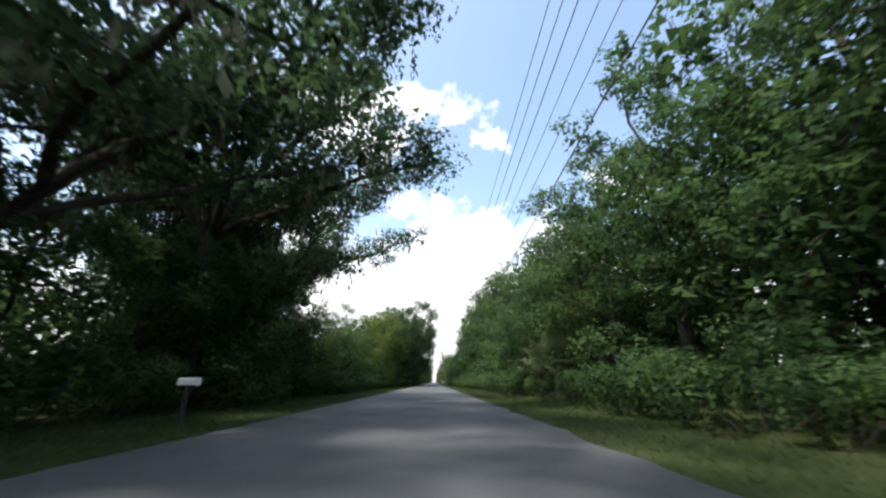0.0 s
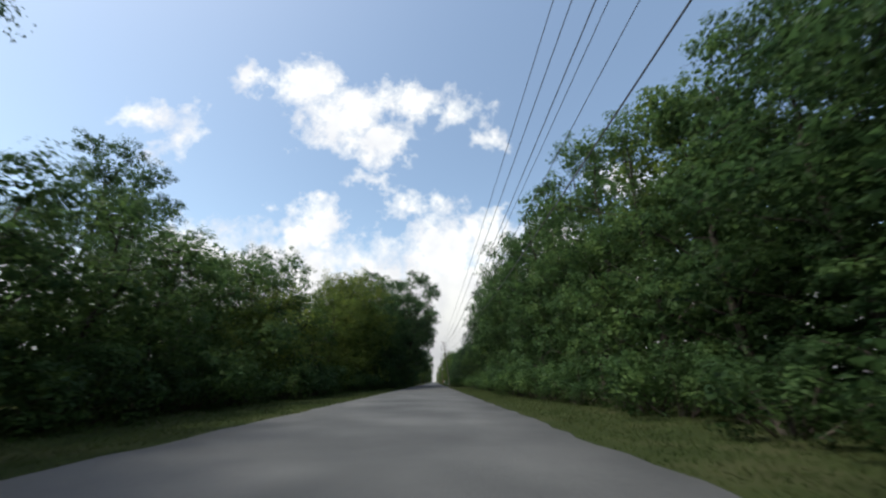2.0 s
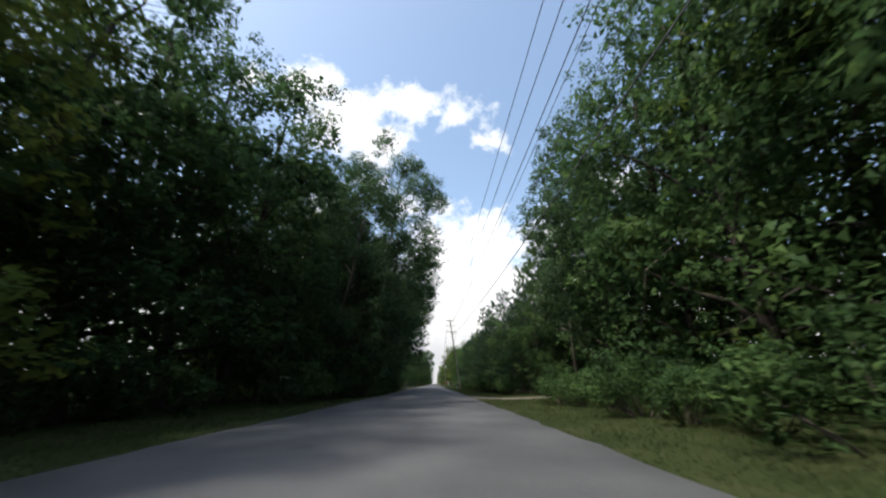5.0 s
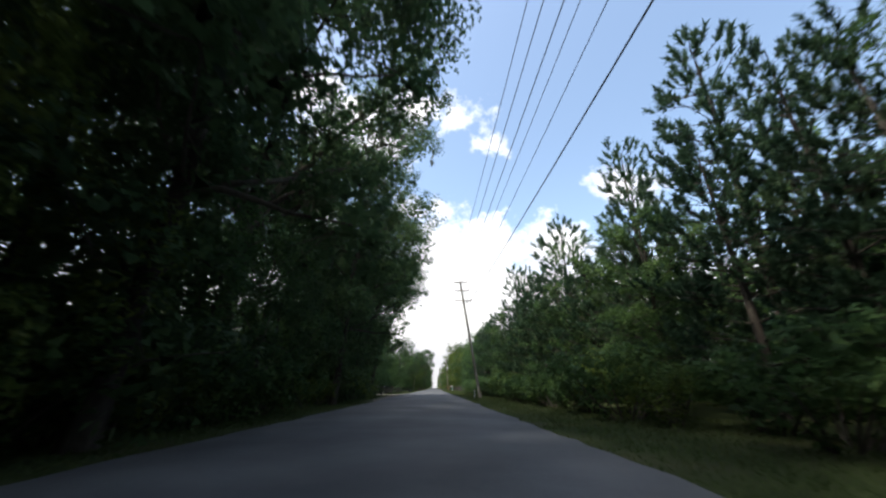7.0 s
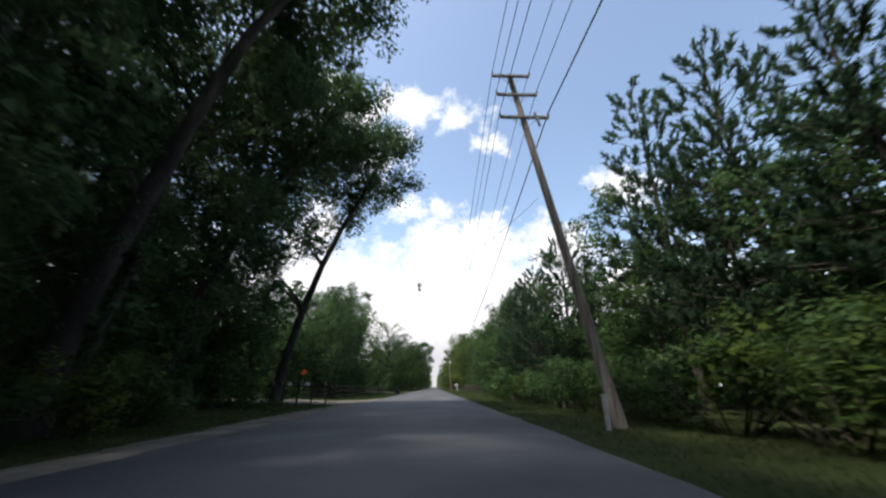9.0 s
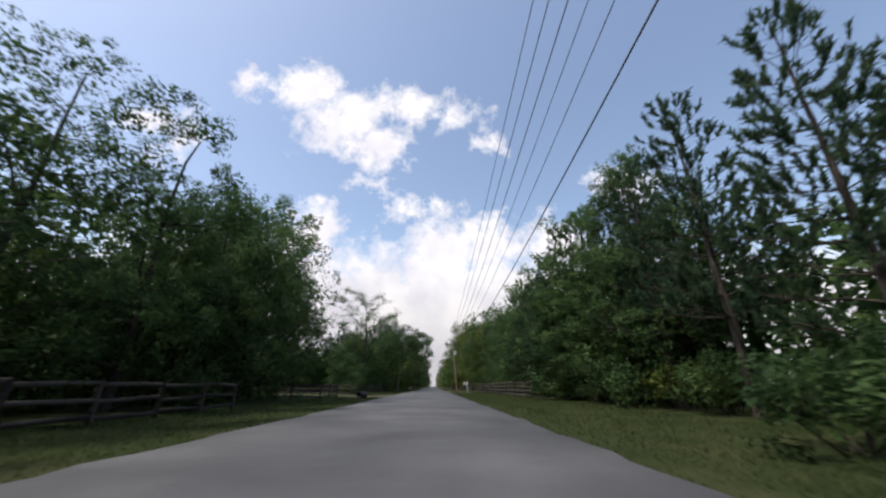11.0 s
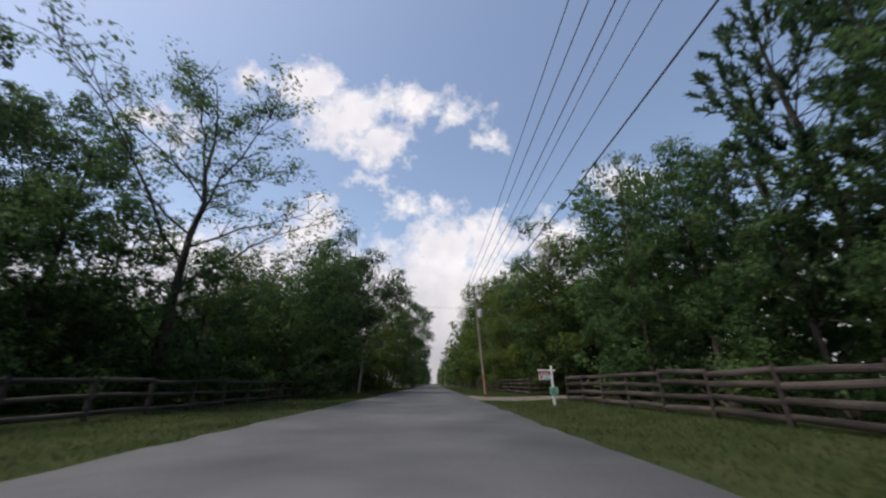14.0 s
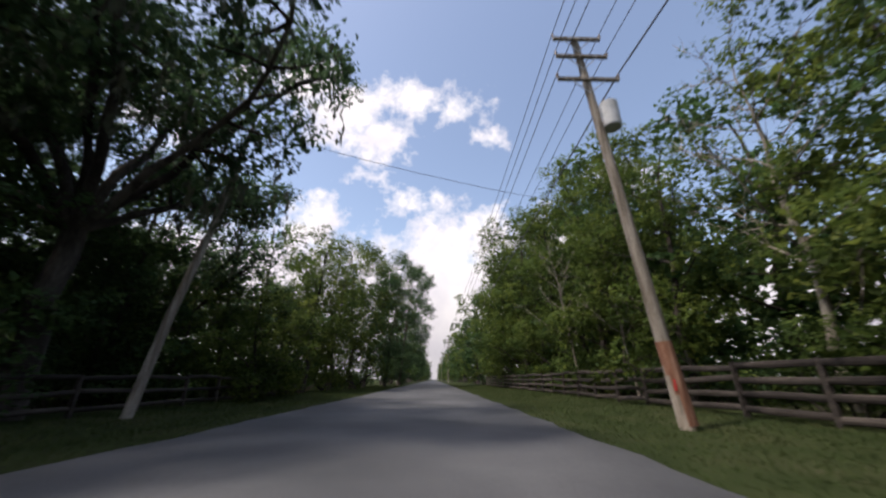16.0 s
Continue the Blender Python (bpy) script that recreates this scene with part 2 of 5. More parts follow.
def tube(points, radii, sides=6, cap=True):
    p = np.asarray(points, float)
    r = np.broadcast_to(np.asarray(radii, float), (len(p),))
    t = np.gradient(p, axis=0)
    t /= np.linalg.norm(t, axis=1, keepdims=True) + 1e-9
    ref = np.where(np.abs(t[:, 2:3]) > 0.9, np.array([[1.0, 0, 0]]), np.array([[0, 0, 1.0]]))
    u = np.cross(t, ref)
    u /= np.linalg.norm(u, axis=1, keepdims=True) + 1e-9
    w = np.cross(t, u)
    a = np.arange(sides) * 2 * math.pi / sides
    ring = u[:, None] * np.cos(a)[None, :, None] + w[:, None] * np.sin(a)[None, :, None]
    v = (p[:, None] + ring * r[:, None, None]).reshape(-1, 3)
    f = []
    for i in range(len(p) - 1):
        for k in range(sides):
            j = (k + 1) % sides
            f.append((i * sides + k, i * sides + j, (i + 1) * sides + j, (i + 1) * sides + k))
    if cap:
        f.append(tuple(range(sides)))
        f.append(tuple((len(p) - 1) * sides + k for k in reversed(range(sides))))
    return v, f


def block(x0, x1, y0, y1, z0, z1, bevel=0.01):
    bm = bmesh.new()
    bmesh.ops.create_cube(bm, size=1)
    bmesh.ops.scale(bm, vec=(x1 - x0, y1 - y0, z1 - z0), verts=bm.verts)
    bmesh.ops.translate(bm, vec=((x0 + x1) / 2, (y0 + y1) / 2, (z0 + z1) / 2), verts=bm.verts)
    if bevel:
        bmesh.ops.bevel(bm, geom=bm.edges[:], offset=bevel, segments=2, affect="EDGES")
    return bm


def wobbly(a, b, n, amount, r):
    """A line from a to b with n points that wanders a little."""
    a, b = np.asarray(a, float), np.asarray(b, float)
    s = np.linspace(0, 1, n)[:, None]
    p = a + (b - a) * s
    off = np.cumsum(r.normal(0, amount, (n, 3)), axis=0)
    off -= off[0] * (1 - s) + off[-1] * s * 0.5
    return p + off * np.linalg.norm(b - a) / n


def quads(centres, along, across):
    """Pointed leaf blades: one rhombus for each centre."""
    n = len(centres)
    v = np.stack([centres - along, centres + across - along * 0.1, centres + along, centres - across - along * 0.1], 1).reshape(-1, 3)
    f = np.arange(4 * n).reshape(-1, 4).tolist()
    return v, f


def blades(centres, along, across):
    """Small pointed leaves: one triangle each."""
    n = len(centres)
    v = np.stack([centres - along - across, centres - along + across, centres + along], 1).reshape(-1, 3)
    return v, np.arange(3 * n).reshape(-1, 3).tolist()


def unit(r, n):
    d = r.normal(size=(n, 3))
    return d / np.linalg.norm(d, axis=1, keepdims=True)


def foliage(centres, each, spread, size, r, flat=0.75, slim=0.55, crown=0.45, ways=None):
    """Clumps of leaves round the centres; ways: where each clump faces."""
    c = np.repeat(np.asarray(centres), each, axis=0)
    n = len(c)
    off = unit(r, n) * (r.random((n, 1)) ** 0.45)
    wide = np.repeat(0.65 + 0.7 * r.random((len(centres), 1)), each, axis=0)
    c = c + off * wide * spread * np.array([1, 1, flat])
    face = off * 0.9 + np.array([0, 0, 0.55]) + unit(r, n) * 0.42      # leaves face out of their clump and upwards
    a = np.cross(face, unit(r, n))
    a /= np.linalg.norm(a, axis=1, keepdims=True) + 1e-9
    b = np.cross(face, a)
    b /= np.linalg.norm(b, axis=1, keepdims=True) + 1e-9
    s = size * (0.6 + 0.8 * r.random((n, 1)))
    v, f = blades(c, a * s, -b * s * slim)
    out = c * np.array([1, 1, 0])
    out = out / (np.linalg.norm(out, axis=1, keepdims=True) + 0.5)
    if ways is not None:
        out = np.repeat(np.asarray(ways), each, axis=0) * 2.6
    soft = off * 0.9 + face * 0.35 + out * crown + np.array([0, 0, 0.2])
    soft /= np.linalg.norm(soft, axis=1, keepdims=True) + 1e-9
    return v, f, np.repeat(soft, 3, axis=0)


# ---------------------------------------------------------------- trees
MADE = {}


def shell(lobes, clumps, r, floor=-9.0, inside=0.74, flat=0.85, up=0.25):
    """Clump centres on the outside of the lobes, none deep inside a neighbour."""
    lb = np.array(lobes)
    area = lb[:, 3] ** 2
    pick = r.choice(len(lb), size=clumps * 3, p=area / area.sum())
    d = unit(r, len(pick)) + np.array([0, 0, up])
    d /= np.linalg.norm(d, axis=1, keepdims=True)
    c = lb[pick, :3] + d * (lb[pick, 3] * (0.82 + 0.26 * r.random(len(pick))))[:, None] * np.array([1, 1, flat])
    keep = c[:, 2] > floor
    for x, y, z, w in lobes:
        keep &= np.linalg.norm((c - (x, y, z)) / np.array([1, 1, flat]), axis=1) > w * inside
    return c[keep][:clumps], d[keep][:clumps]


def filling(lobes, n, size, r, share=0.62, flat=0.85):
    """Larger loose leaves inside the lobes, that close the view through them."""
    lb = np.array(lobes)
    p = lb[:, 3] ** 2.5
    pick = r.choice(len(lb), size=n, p=p / p.sum())
    d = unit(r, n)
    c = lb[pick, :3] + d * (lb[pick, 3] * share * (0.45 + 0.8 * r.random(n)))[:, None] * np.array([1, 1, flat])
    return foliage(c, 1, 0.12, size, r, slim=0.8, ways=d)


def bough(a, b, r0, r1, r, n=6, sway=0.14, sides=6):
    return tube(wobbly(a, b, n, sway, r), np.linspace(r0, r1, n), sides, False)


def grown_tree(name, lobes, spine, trunk_r, clumps, each, size, r, leaf, bark=None, spread=0.55, flat=0.85, fill=5600, limbs=8, fork=0.35, slim=0.6):
    """A tree from its trunk line and the lobes of its crown: trunk, limbs out to the lobes, twigs, inner masses and leaves."""
    bark = bark or M_BARK
    root = new(name)
    root.empty_display_size = 0.2
    spine = np.asarray(spine, float)
    n = len(spine)
    radii = trunk_r * (1 - 0.82 * np.linspace(0, 1, n))
    radii[0] *= 1.45
    smooth(part("trunk", tube(spine, radii, 8), bark, root))
    twigs = []
    order = r.permutation(len(lobes))
    for k, i in enumerate(order):
        x, y, z, w = lobes[i]
        d = np.abs(spine[:, 2] - (z - 0.55 * math.hypot(x - spine[-1][0], y - spine[-1][1])))
        j = max(int(np.argmin(d)), int(fork * (n - 1)))
        rr = radii[j] * 0.55
        if k < limbs:
            smooth(part("limb", bough(spine[j], (x, y, z), rr, 0.025, r), bark, root))
        else:
            twigs.append(bough(spine[j], (x, y, z), rr * 0.6, 0.015, r, 4, 0.1, 3))
        for q in range(2):
            tip = np.array([x, y, z]) + unit(r, 1)[0] * w * 1.05 * np.array([1, 1, flat])
            twigs.append(bough((x, y, z), tip, 0.03, 0.008, r, 3, 0.12, 3))
    tagged(part("branchwork", join(*twigs), bark, root), kind="stuff")
    c, d = shell(lobes, clumps, r, flat=flat)
    part("crown", join(foliage(c, each, spread, size, r, slim=slim, ways=d), filling(lobes, fill, size * 1.45, r, flat=flat)), leaf, root)
    return root


def broad_lobes(r, height, radius, low, count, shape=0.8, size=(0.30, 0.24)):
    """Lobes that wind up round the trunk, widest at the middle."""
    lobes = []
    for k in range(count):
        a, hgt = k * 2.4 + r.normal(0, 0.35), low + (0.9 - low) * (k + r.random()) / count
        rise = (hgt - low) / (1 - low)
        w = radius * (0.25 + 0.48 * math.sin(math.pi * (0.2 + 0.72 * rise)) ** shape) * (0.8 + 0.4 * r.random())
        big = radius * (size[0] + size[1] * r.random()) * (1 - 0.25 * rise)
        lobes.append((math.cos(a) * w, math.sin(a) * w, min(hgt * height, height - 0.85 * big), big))
    lobes.append((r.normal(0, 0.06) * radius, r.normal(0, 0.06) * radius, height - radius * 0.26, radius * 0.30))
    for s in (0.3, 0.6):
        lobes.append((0, 0, height * (low + s * (0.9 - low)), radius * 0.5))
    return lobes


def broad_tree(seed, height, radius, low, clumps, each, size, leaf=None, bark=None, spread=0.55, count=18, trunk_r=None, fill=5200, limbs=8, shape=0.8, lobe=(0.30, 0.24)):
    """A broad-leaved tree with a lumpy crown from near the ground or from higher up."""
    r = np.random.default_rng(seed)
    tr = trunk_r or height * 0.012 + 0.03
    spine = wobbly((0, 0, -0.15), (r.normal(0, 0.03) * height, r.normal(0, 0.03) * height, height * 0.88), 9, 0.10, r)
    return grown_tree("tree", broad_lobes(r, height, radius, low, count, shape, lobe), spine, tr, clumps, each, size, r, leaf or M_LEAF, bark, spread, fill=fill, limbs=limbs, fork=max(0.1, low * 0.9))


def oak_tree(seed, height, radius, clumps=330, each=52, moss=140, lift=0.28, floor=0.0, fill=4600, rise=0.35):
    """A live oak: short stout trunk, long sweeping boughs, flat pads of leaves, hanging moss."""
    r = np.random.default_rng(seed)
    root = new("tree")
    root.empty_display_size = 0.2
    tr = height * 0.018
    fork = np.array([0, 0, height * lift])
    smooth(part("trunk", tube(wobbly((0, 0, -0.2), fork, 6, 0.06, r), np.array([1.5, 1.1, 1, 0.95, 0.92, 0.9]) * tr, 10), M_BARK, root))
    pads, twigs, hangs = [], [], []
    n = 11
    for k in range(n):
        a = k * 6.283 / n + r.normal(0, 0.15)
        out = radius * (0.72 + 0.3 * r.random()) * (1.0 if k % 2 else 0.7)
        up = (height * 0.93 - fork[2]) * ((rise + 0.3 * r.random()) if k % 2 else (0.7 + 0.3 * r.random()))
        s = np.linspace(0, 1, 9)
        p = np.stack([np.cos(a + s * r.normal(0, 0.25)) * out * s , np.sin(a + s * r.normal(0, 0.25)) * out * s, fork[2] - 0.3 + up * s ** 0.8], 1)
        p[1:] += np.cumsum(r.normal(0, 0.16, (8, 3)), axis=0)
        smooth(part("limb", tube(p, np.linspace(tr * 0.52, 0.04, 9), 6, False), M_BARK, root))
        for j in range(3, 9):
            for q in range(2):
                tip = p[j] + unit(r, 1)[0] * np.array([1, 1, 0.5]) * radius * (0.08 + 0.14 * r.random()) + np.array([0, 0, 0.35])
                twigs.append(bough(p[j], tip, 0.07, 0.015, r, 4, 0.15, 4))
                if tip[2] > height * floor:
                    pads.append((*tip, radius * (0.085 + 0.07 * r.random())))
                    hangs.append(tip)
    tagged(part("branchwork", join(*twigs), M_BARK, root), kind="stuff")
    c, d = shell(pads, clumps, r, flat=0.65)
    part("crown", join(foliage(c, each, 0.7, 0.085, r, slim=0.6, ways=d), filling(pads, fill, 0.13, r, 0.75, 0.65)), M_OAK, root)
    if moss:
        ms = []
        for k in range(moss):
            c = hangs[r.integers(len(hangs))] + r.normal(0, 0.5, 3) * np.array([1, 1, 0.3]) - np.array([0, 0, 0.3])
            ln = 0.5 + 1.3 * r.random()
            m = 12
            z = np.sort(r.random(m)) * ln
            cc = c + np.stack([r.normal(0, 0.07, m), r.normal(0, 0.07, m), -z], 1)
            al = np.stack([r.normal(0, 0.05, m), r.normal(0, 0.05, m), np.full(m, -0.20)], 1)
            ac = np.stack([r.normal(0, 0.035, m), r.normal(0, 0.035, m), np.zeros(m)], 1)
            ms.append(quads(cc, al, ac))
        part("moss", join(*ms), M_MOSS, root, "grey hanging moss")
    return root


def pine_tree(seed, height, radius, low=0.15):
    """A young pine: straight trunk, whorls of limbs, upright brushes of needles at the tips."""
    r = np.random.default_rng(seed)
    root = new("pine_tree")
    root.empty_display_size = 0.2
    spine = wobbly((0, 0, -0.1), (0, 0, height * 0.97), 9, 0.03, r)
    tr = height * 0.011 + 0.03
    smooth(part("trunk", tube(spine, tr * (1.05 - 0.95 * np.linspace(0, 1, 9)), 8), M_BARK, root))
    tufts, dirs, limbs = [np.array([0, 0, height - 0.3])], [np.array([0, 0, 1.0])], []
    z = height * low
    while z < height * 0.96:
        s = (z / height - low) / (1 - low)
        reach = radius * (1 - s) ** 0.7 * (0.65 + 0.5 * r.random()) + 0.3
        a0 = r.random() * 6.28
        for k in range(5):
            a = a0 + k * 1.257 + r.normal(0, 0.25)
            d = np.array([math.cos(a), math.sin(a), 0.22 + 0.6 * s])
            start, end = np.array([0, 0, z]), np.array([0, 0, z]) + d * reach
            limbs.append(tube(wobbly(start, end, 4, 0.08, r), np.linspace(0.045 * (1.1 - s), 0.012, 4), 4, False))
            for q in range(max(2, int(reach * 3.0))):
                f = 0.35 + 0.65 * r.random()
                out = np.array([math.cos(a + r.normal(0, 0.8)), math.sin(a + r.normal(0, 0.8)), 0.0])
                base = start + (end - start) * f
                tip = base + out * reach * 0.2 + np.array([0, 0, 0.12])
                limbs.append(tube([base, tip], [0.016, 0.010], 3, False))
                axis = out * 0.55 + np.array([0, 0, 0.85 + 0.3 * r.random()])
                tufts.append(tip)
                dirs.append(axis / np.linalg.norm(axis))
        z += height * 0.054 * (0.8 + 0.5 * r.random())
    tagged(part("branchwork", join(*limbs), M_BARK, root), kind="stuff")
    tufts, dirs = np.array(tufts), np.array(dirs)
    each = 34
    c, d = np.repeat(tufts, each, 0), np.repeat(dirs, each, 0)
    along = r.random((len(c), 1)) * 0.62
    c = c + d * along
    way = d * 0.8 + unit(r, len(c)) * 0.7
    way /= np.linalg.norm(way, axis=1, keepdims=True)
    ln = 0.11 + 0.07 * r.random((len(c), 1))
    side = np.cross(way, unit(r, len(c)))
    side /= np.linalg.norm(side, axis=1, keepdims=True) + 1e-9
    part("crown", blades(c + way * ln, way * ln, side * 0.042), M_NEEDLE, root)
    return root


def bush(seed, height, radius, n=26, each=34, size=0.06, leaf=None):
    """A shrub: several thin stems, and leaves down to the ground."""
    r = np.random.default_rng(seed)
    root = new("bush")
    root.empty_display_size = 0.2
    stems, lobes = [], []
    for k in range(9):
        a, w = r.random() * 6.28, radius * 0.75 * math.sqrt(r.random())
        h = height * (0.25 + 0.45 * r.random()) * (1 - 0.3 * w / radius)
        lobes.append((math.cos(a) * w, math.sin(a) * w, h, height * (0.20 + 0.12 * r.random())))
        stems.append(bough((math.cos(a) * w * 0.3, math.sin(a) * w * 0.3, -0.05), (math.cos(a) * w, math.sin(a) * w, h), 0.03, 0.01, r, 4, 0.1, 4))
    tagged(part("branchwork", join(*stems), M_BARK, root), kind="stuff")
    c, d = shell(lobes, n, r, 0.02, flat=1.0, up=0.4)
    part("crown", join(foliage(c, each, 0.2 * height ** 0.7, size, r, 0.9, slim=0.6, ways=d), filling(lobes, 420, size * 1.5, r, flat=1.0)), leaf or M_LEAF, root)
    return root


def palmetto(seed, fronds=26):
    """A fan palm without a clear trunk: long stalks that each carry a fan of stiff narrow leaflets."""
    r = np.random.default_rng(seed)
    root = new("palmetto")
    root.empty_display_size = 0.2
    smooth(part("trunk", tube([(0, 0, -0.1), (0.05, 0, 0.5), (0.0, 0.05, 1.3)], [0.24, 0.2, 0.14], 8), M_BARK, root))
    for k in range(fronds):
        a, lift = k * 2.4 + r.normal(0, 0.2), 0.15 + 1.25 * r.random()
        out = np.array([math.cos(a) * math.cos(lift), math.sin(a) * math.cos(lift), math.sin(lift)])
        ln = 1.1 + 0.7 * r.random()
        hub = np.array([0, 0, 1.2]) + out * ln
        side = np.cross(out, (0, 0, 1.0))
        side /= np.linalg.norm(side)
        top = np.cross(side, out)
        vs, fs = [hub], []
        for q in range(17):
            g = (q - 8) / 8 * 1.75
            d = out * math.cos(g) + side * math.sin(g)
            le = (0.78 - 0.22 * abs(g) / 1.75) * (0.9 + 0.2 * r.random())
            mid, tip = hub + d * le * 0.6, hub + d * le - np.array([0, 0, 0.10 + 0.16 * r.random()])
            w, k = np.cross(d, top) * 0.024, len(vs)
            vs += [mid + w, mid + top * 0.014, mid - w, tip]
            fs += [(0, k, k + 1), (0, k + 1, k + 2), (k, k + 3, k + 1), (k + 1, k + 3, k + 2)]
        pieces = [tube([(0, 0, 1.15), np.array([0, 0, 1.25]) + out * ln * 0.5, hub], [0.022, 0.016, 0.012], 4, False), (vs, fs)]
        part("frond", join(*pieces), M_PALM, root)
    return root


def bare_tree(seed, height, radius, leafy=0.35, bark=None):
    """A thin-crowned tree whose branches show against the sky."""
    r = np.random.default_rng(seed)
    bark = bark or M_BARK
    root = new("tree")
    root.empty_display_size = 0.2
    tr = 0.17
    spine = wobbly((0, 0, -0.15), (r.normal(0, 0.4), 0, height), 10, 0.1, r)
    smooth(part("trunk", tube(spine, tr * (1.1 - np.linspace(0, 1, 10)), 7), bark, root))
    tw, centres = [], []
    for k in range(18):
        s = 0.3 + 0.66 * k / 18
        i = int(s * 9)
        start = spine[i] + (spine[min(i + 1, 9)] - spine[i]) * (s * 9 - i)
        a = k * 2.4
        reach = radius * (1.15 - s) * (0.7 + 0.5 * r.random()) + 0.6
        end = start + np.array([math.cos(a) * reach, math.sin(a) * reach, reach * 0.8])
        p = wobbly(start, end, 6, 0.18, r)
        smooth(part("limb", tube(p, np.linspace(tr * 0.42 * (1.2 - s), 0.012, 6), 5, False), bark, root))
        for j in range(1, 6):
            for q in range(4):
                e2 = p[j] + (unit(r, 1)[0] + np.array([math.cos(a), math.sin(a), 0.9]) * 0.6) * reach * 0.22
                tw.append(bough(p[j], e2, 0.02, 0.004, r, 4, 0.2, 3))
                if r.random() < leafy:
                    centres.append(e2)
    tagged(part("branchwork", join(*tw), bark, root), kind="stuff")
    part("crown", foliage(centres, 30, 0.5, 0.07, r), M_LEAF, root)
    return root


def forked_tree(seed):
    """A tall bare trunk that parts into two stout arms below a loose crown."""
    r = np.random.default_rng(seed)
    root = new("tree")
    root.empty_display_size = 0.2
    smooth(part("trunk", tube(wobbly((0, 0, -0.2), (0.1, 0, 12.4), 7, 0.03, r), np.linspace(0.36, 0.25, 7), 9), M_BARK, root))
    lobes = []
    for sx, reach, top in ((-1, 2.0, 18.2), (1, 2.4, 19.0)):
        p = wobbly((0.1, 0, 12.2), (sx * reach, 0.3 * sx, top), 6, 0.05, r)
        smooth(part("limb", tube(p, np.linspace(0.2, 0.08, 6), 7, False), M_BARK, root))
        lobes += [(*p[-1], 1.5), (*(p[-1] + (sx * 1.6, 1.0, 0.6)), 1.2), (*(p[-1] + (-sx * 0.6, -1.2, 1.4)), 1.3), (*(p[3] + (sx * 2.2, 0.4, 0.8)), 0.8)]
    twigs = [bough((0.8 * math.copysign(1, x), 0, 15.5), (x, y, z), 0.06, 0.015, r, 5, 0.15, 4) for x, y, z, w in lobes]
    tagged(part("branchwork", join(*twigs), M_BARK, root), kind="stuff")
    c, d = shell(lobes, 130, r)
    part("crown", join(foliage(c, 44, 0.6, 0.09, r, ways=d), filling(lobes, 900, 0.13, r)), M_LEAF, root)
    return root


def wall_tree(seed, clumps=370):
    """A tall tree whose crown hangs out over the road (+x) from high up down to a few metres."""
    r = np.random.default_rng(seed)
    spine = wobbly((0, 0, -0.2), (2.2, 0, 21.5), 10, 0.07, r)
    lobes = []
    for k in range(24):
        h = 0.16 + 0.80 * (k + r.random()) / 24
        out = 1.6 + 3.7 * math.sin(math.pi * min(1, 0.18 + 0.62 * h))
        a = k * 2.4 + r.normal(0, 0.3)
        if h < 0.4 and math.cos(a) < 0.2:
            continue
        lobes.append((math.cos(a) * out * 0.92 - 0.9 + 2.4 * h, math.sin(a) * out * 0.95, 24 * h, (1.35 + 0.75 * r.random()) * (0.8 if h < 0.4 else 1.0)))
    lobes.append((2.6, 0.2, 22.6, 1.7))
    for k in range(9):                           # shoots that hide the foot of the trunk
        a = k * 2.4
        lobes.append((math.cos(a) * 0.9 - 0.3 + 0.05 * k, math.sin(a) * 1.0, 1.3 + 0.8 * k, 1.15 + 0.25 * r.random()))
    return grown_tree("tree", lobes, spine, 0.21, clumps, 56, 0.09, r, M_OAK, spread=0.66, limbs=10, fork=0.2, fill=4600)


def leaning_tree(seed):
    """A tall tree whose trunk leans out over the road (+x), with its crown held high."""
    r = np.random.default_rng(seed)
    bend = np.array([(0, 0, -0.2), (0.15, 0, 2.0), (0.7, 0.1, 4.8), (1.5, 0, 7.4), (2.5, -0.15, 9.8), (3.4, 0, 11.8), (4.2, 0.2, 14.2), (5.0, 0, 17.0)])
    lobes = [(3.2, 0, 12.6, 1.7), (0.8, 0.6, 13.2, 2.1), (4.9, 0, 16.0, 1.8), (-1.8, -0.5, 11.2, 2.0), (3.6, 2.6, 14.2, 1.8), (3.4, -2.4, 13.6, 1.8), (1.6, 0, 16.4, 2.0), (-3.2, 0.8, 8.4, 1.7),
             (5.6, 1.0, 13.4, 1.3), (-1.0, -1.5, 7.2, 1.2), (0.1, 1.5, 9.6, 1.5), (2.0, -1.5, 15.2, 1.6), (4.2, 1.4, 17.2, 1.3), (5.9, -0.9, 15.0, 1.2), (1.9, 2.0, 11.4, 1.2)]
    return grown_tree("tree", lobes, bend, 0.27, 360, 60, 0.085, r, M_OAK, spread=0.75, limbs=12, fork=0.4, fill=5200)


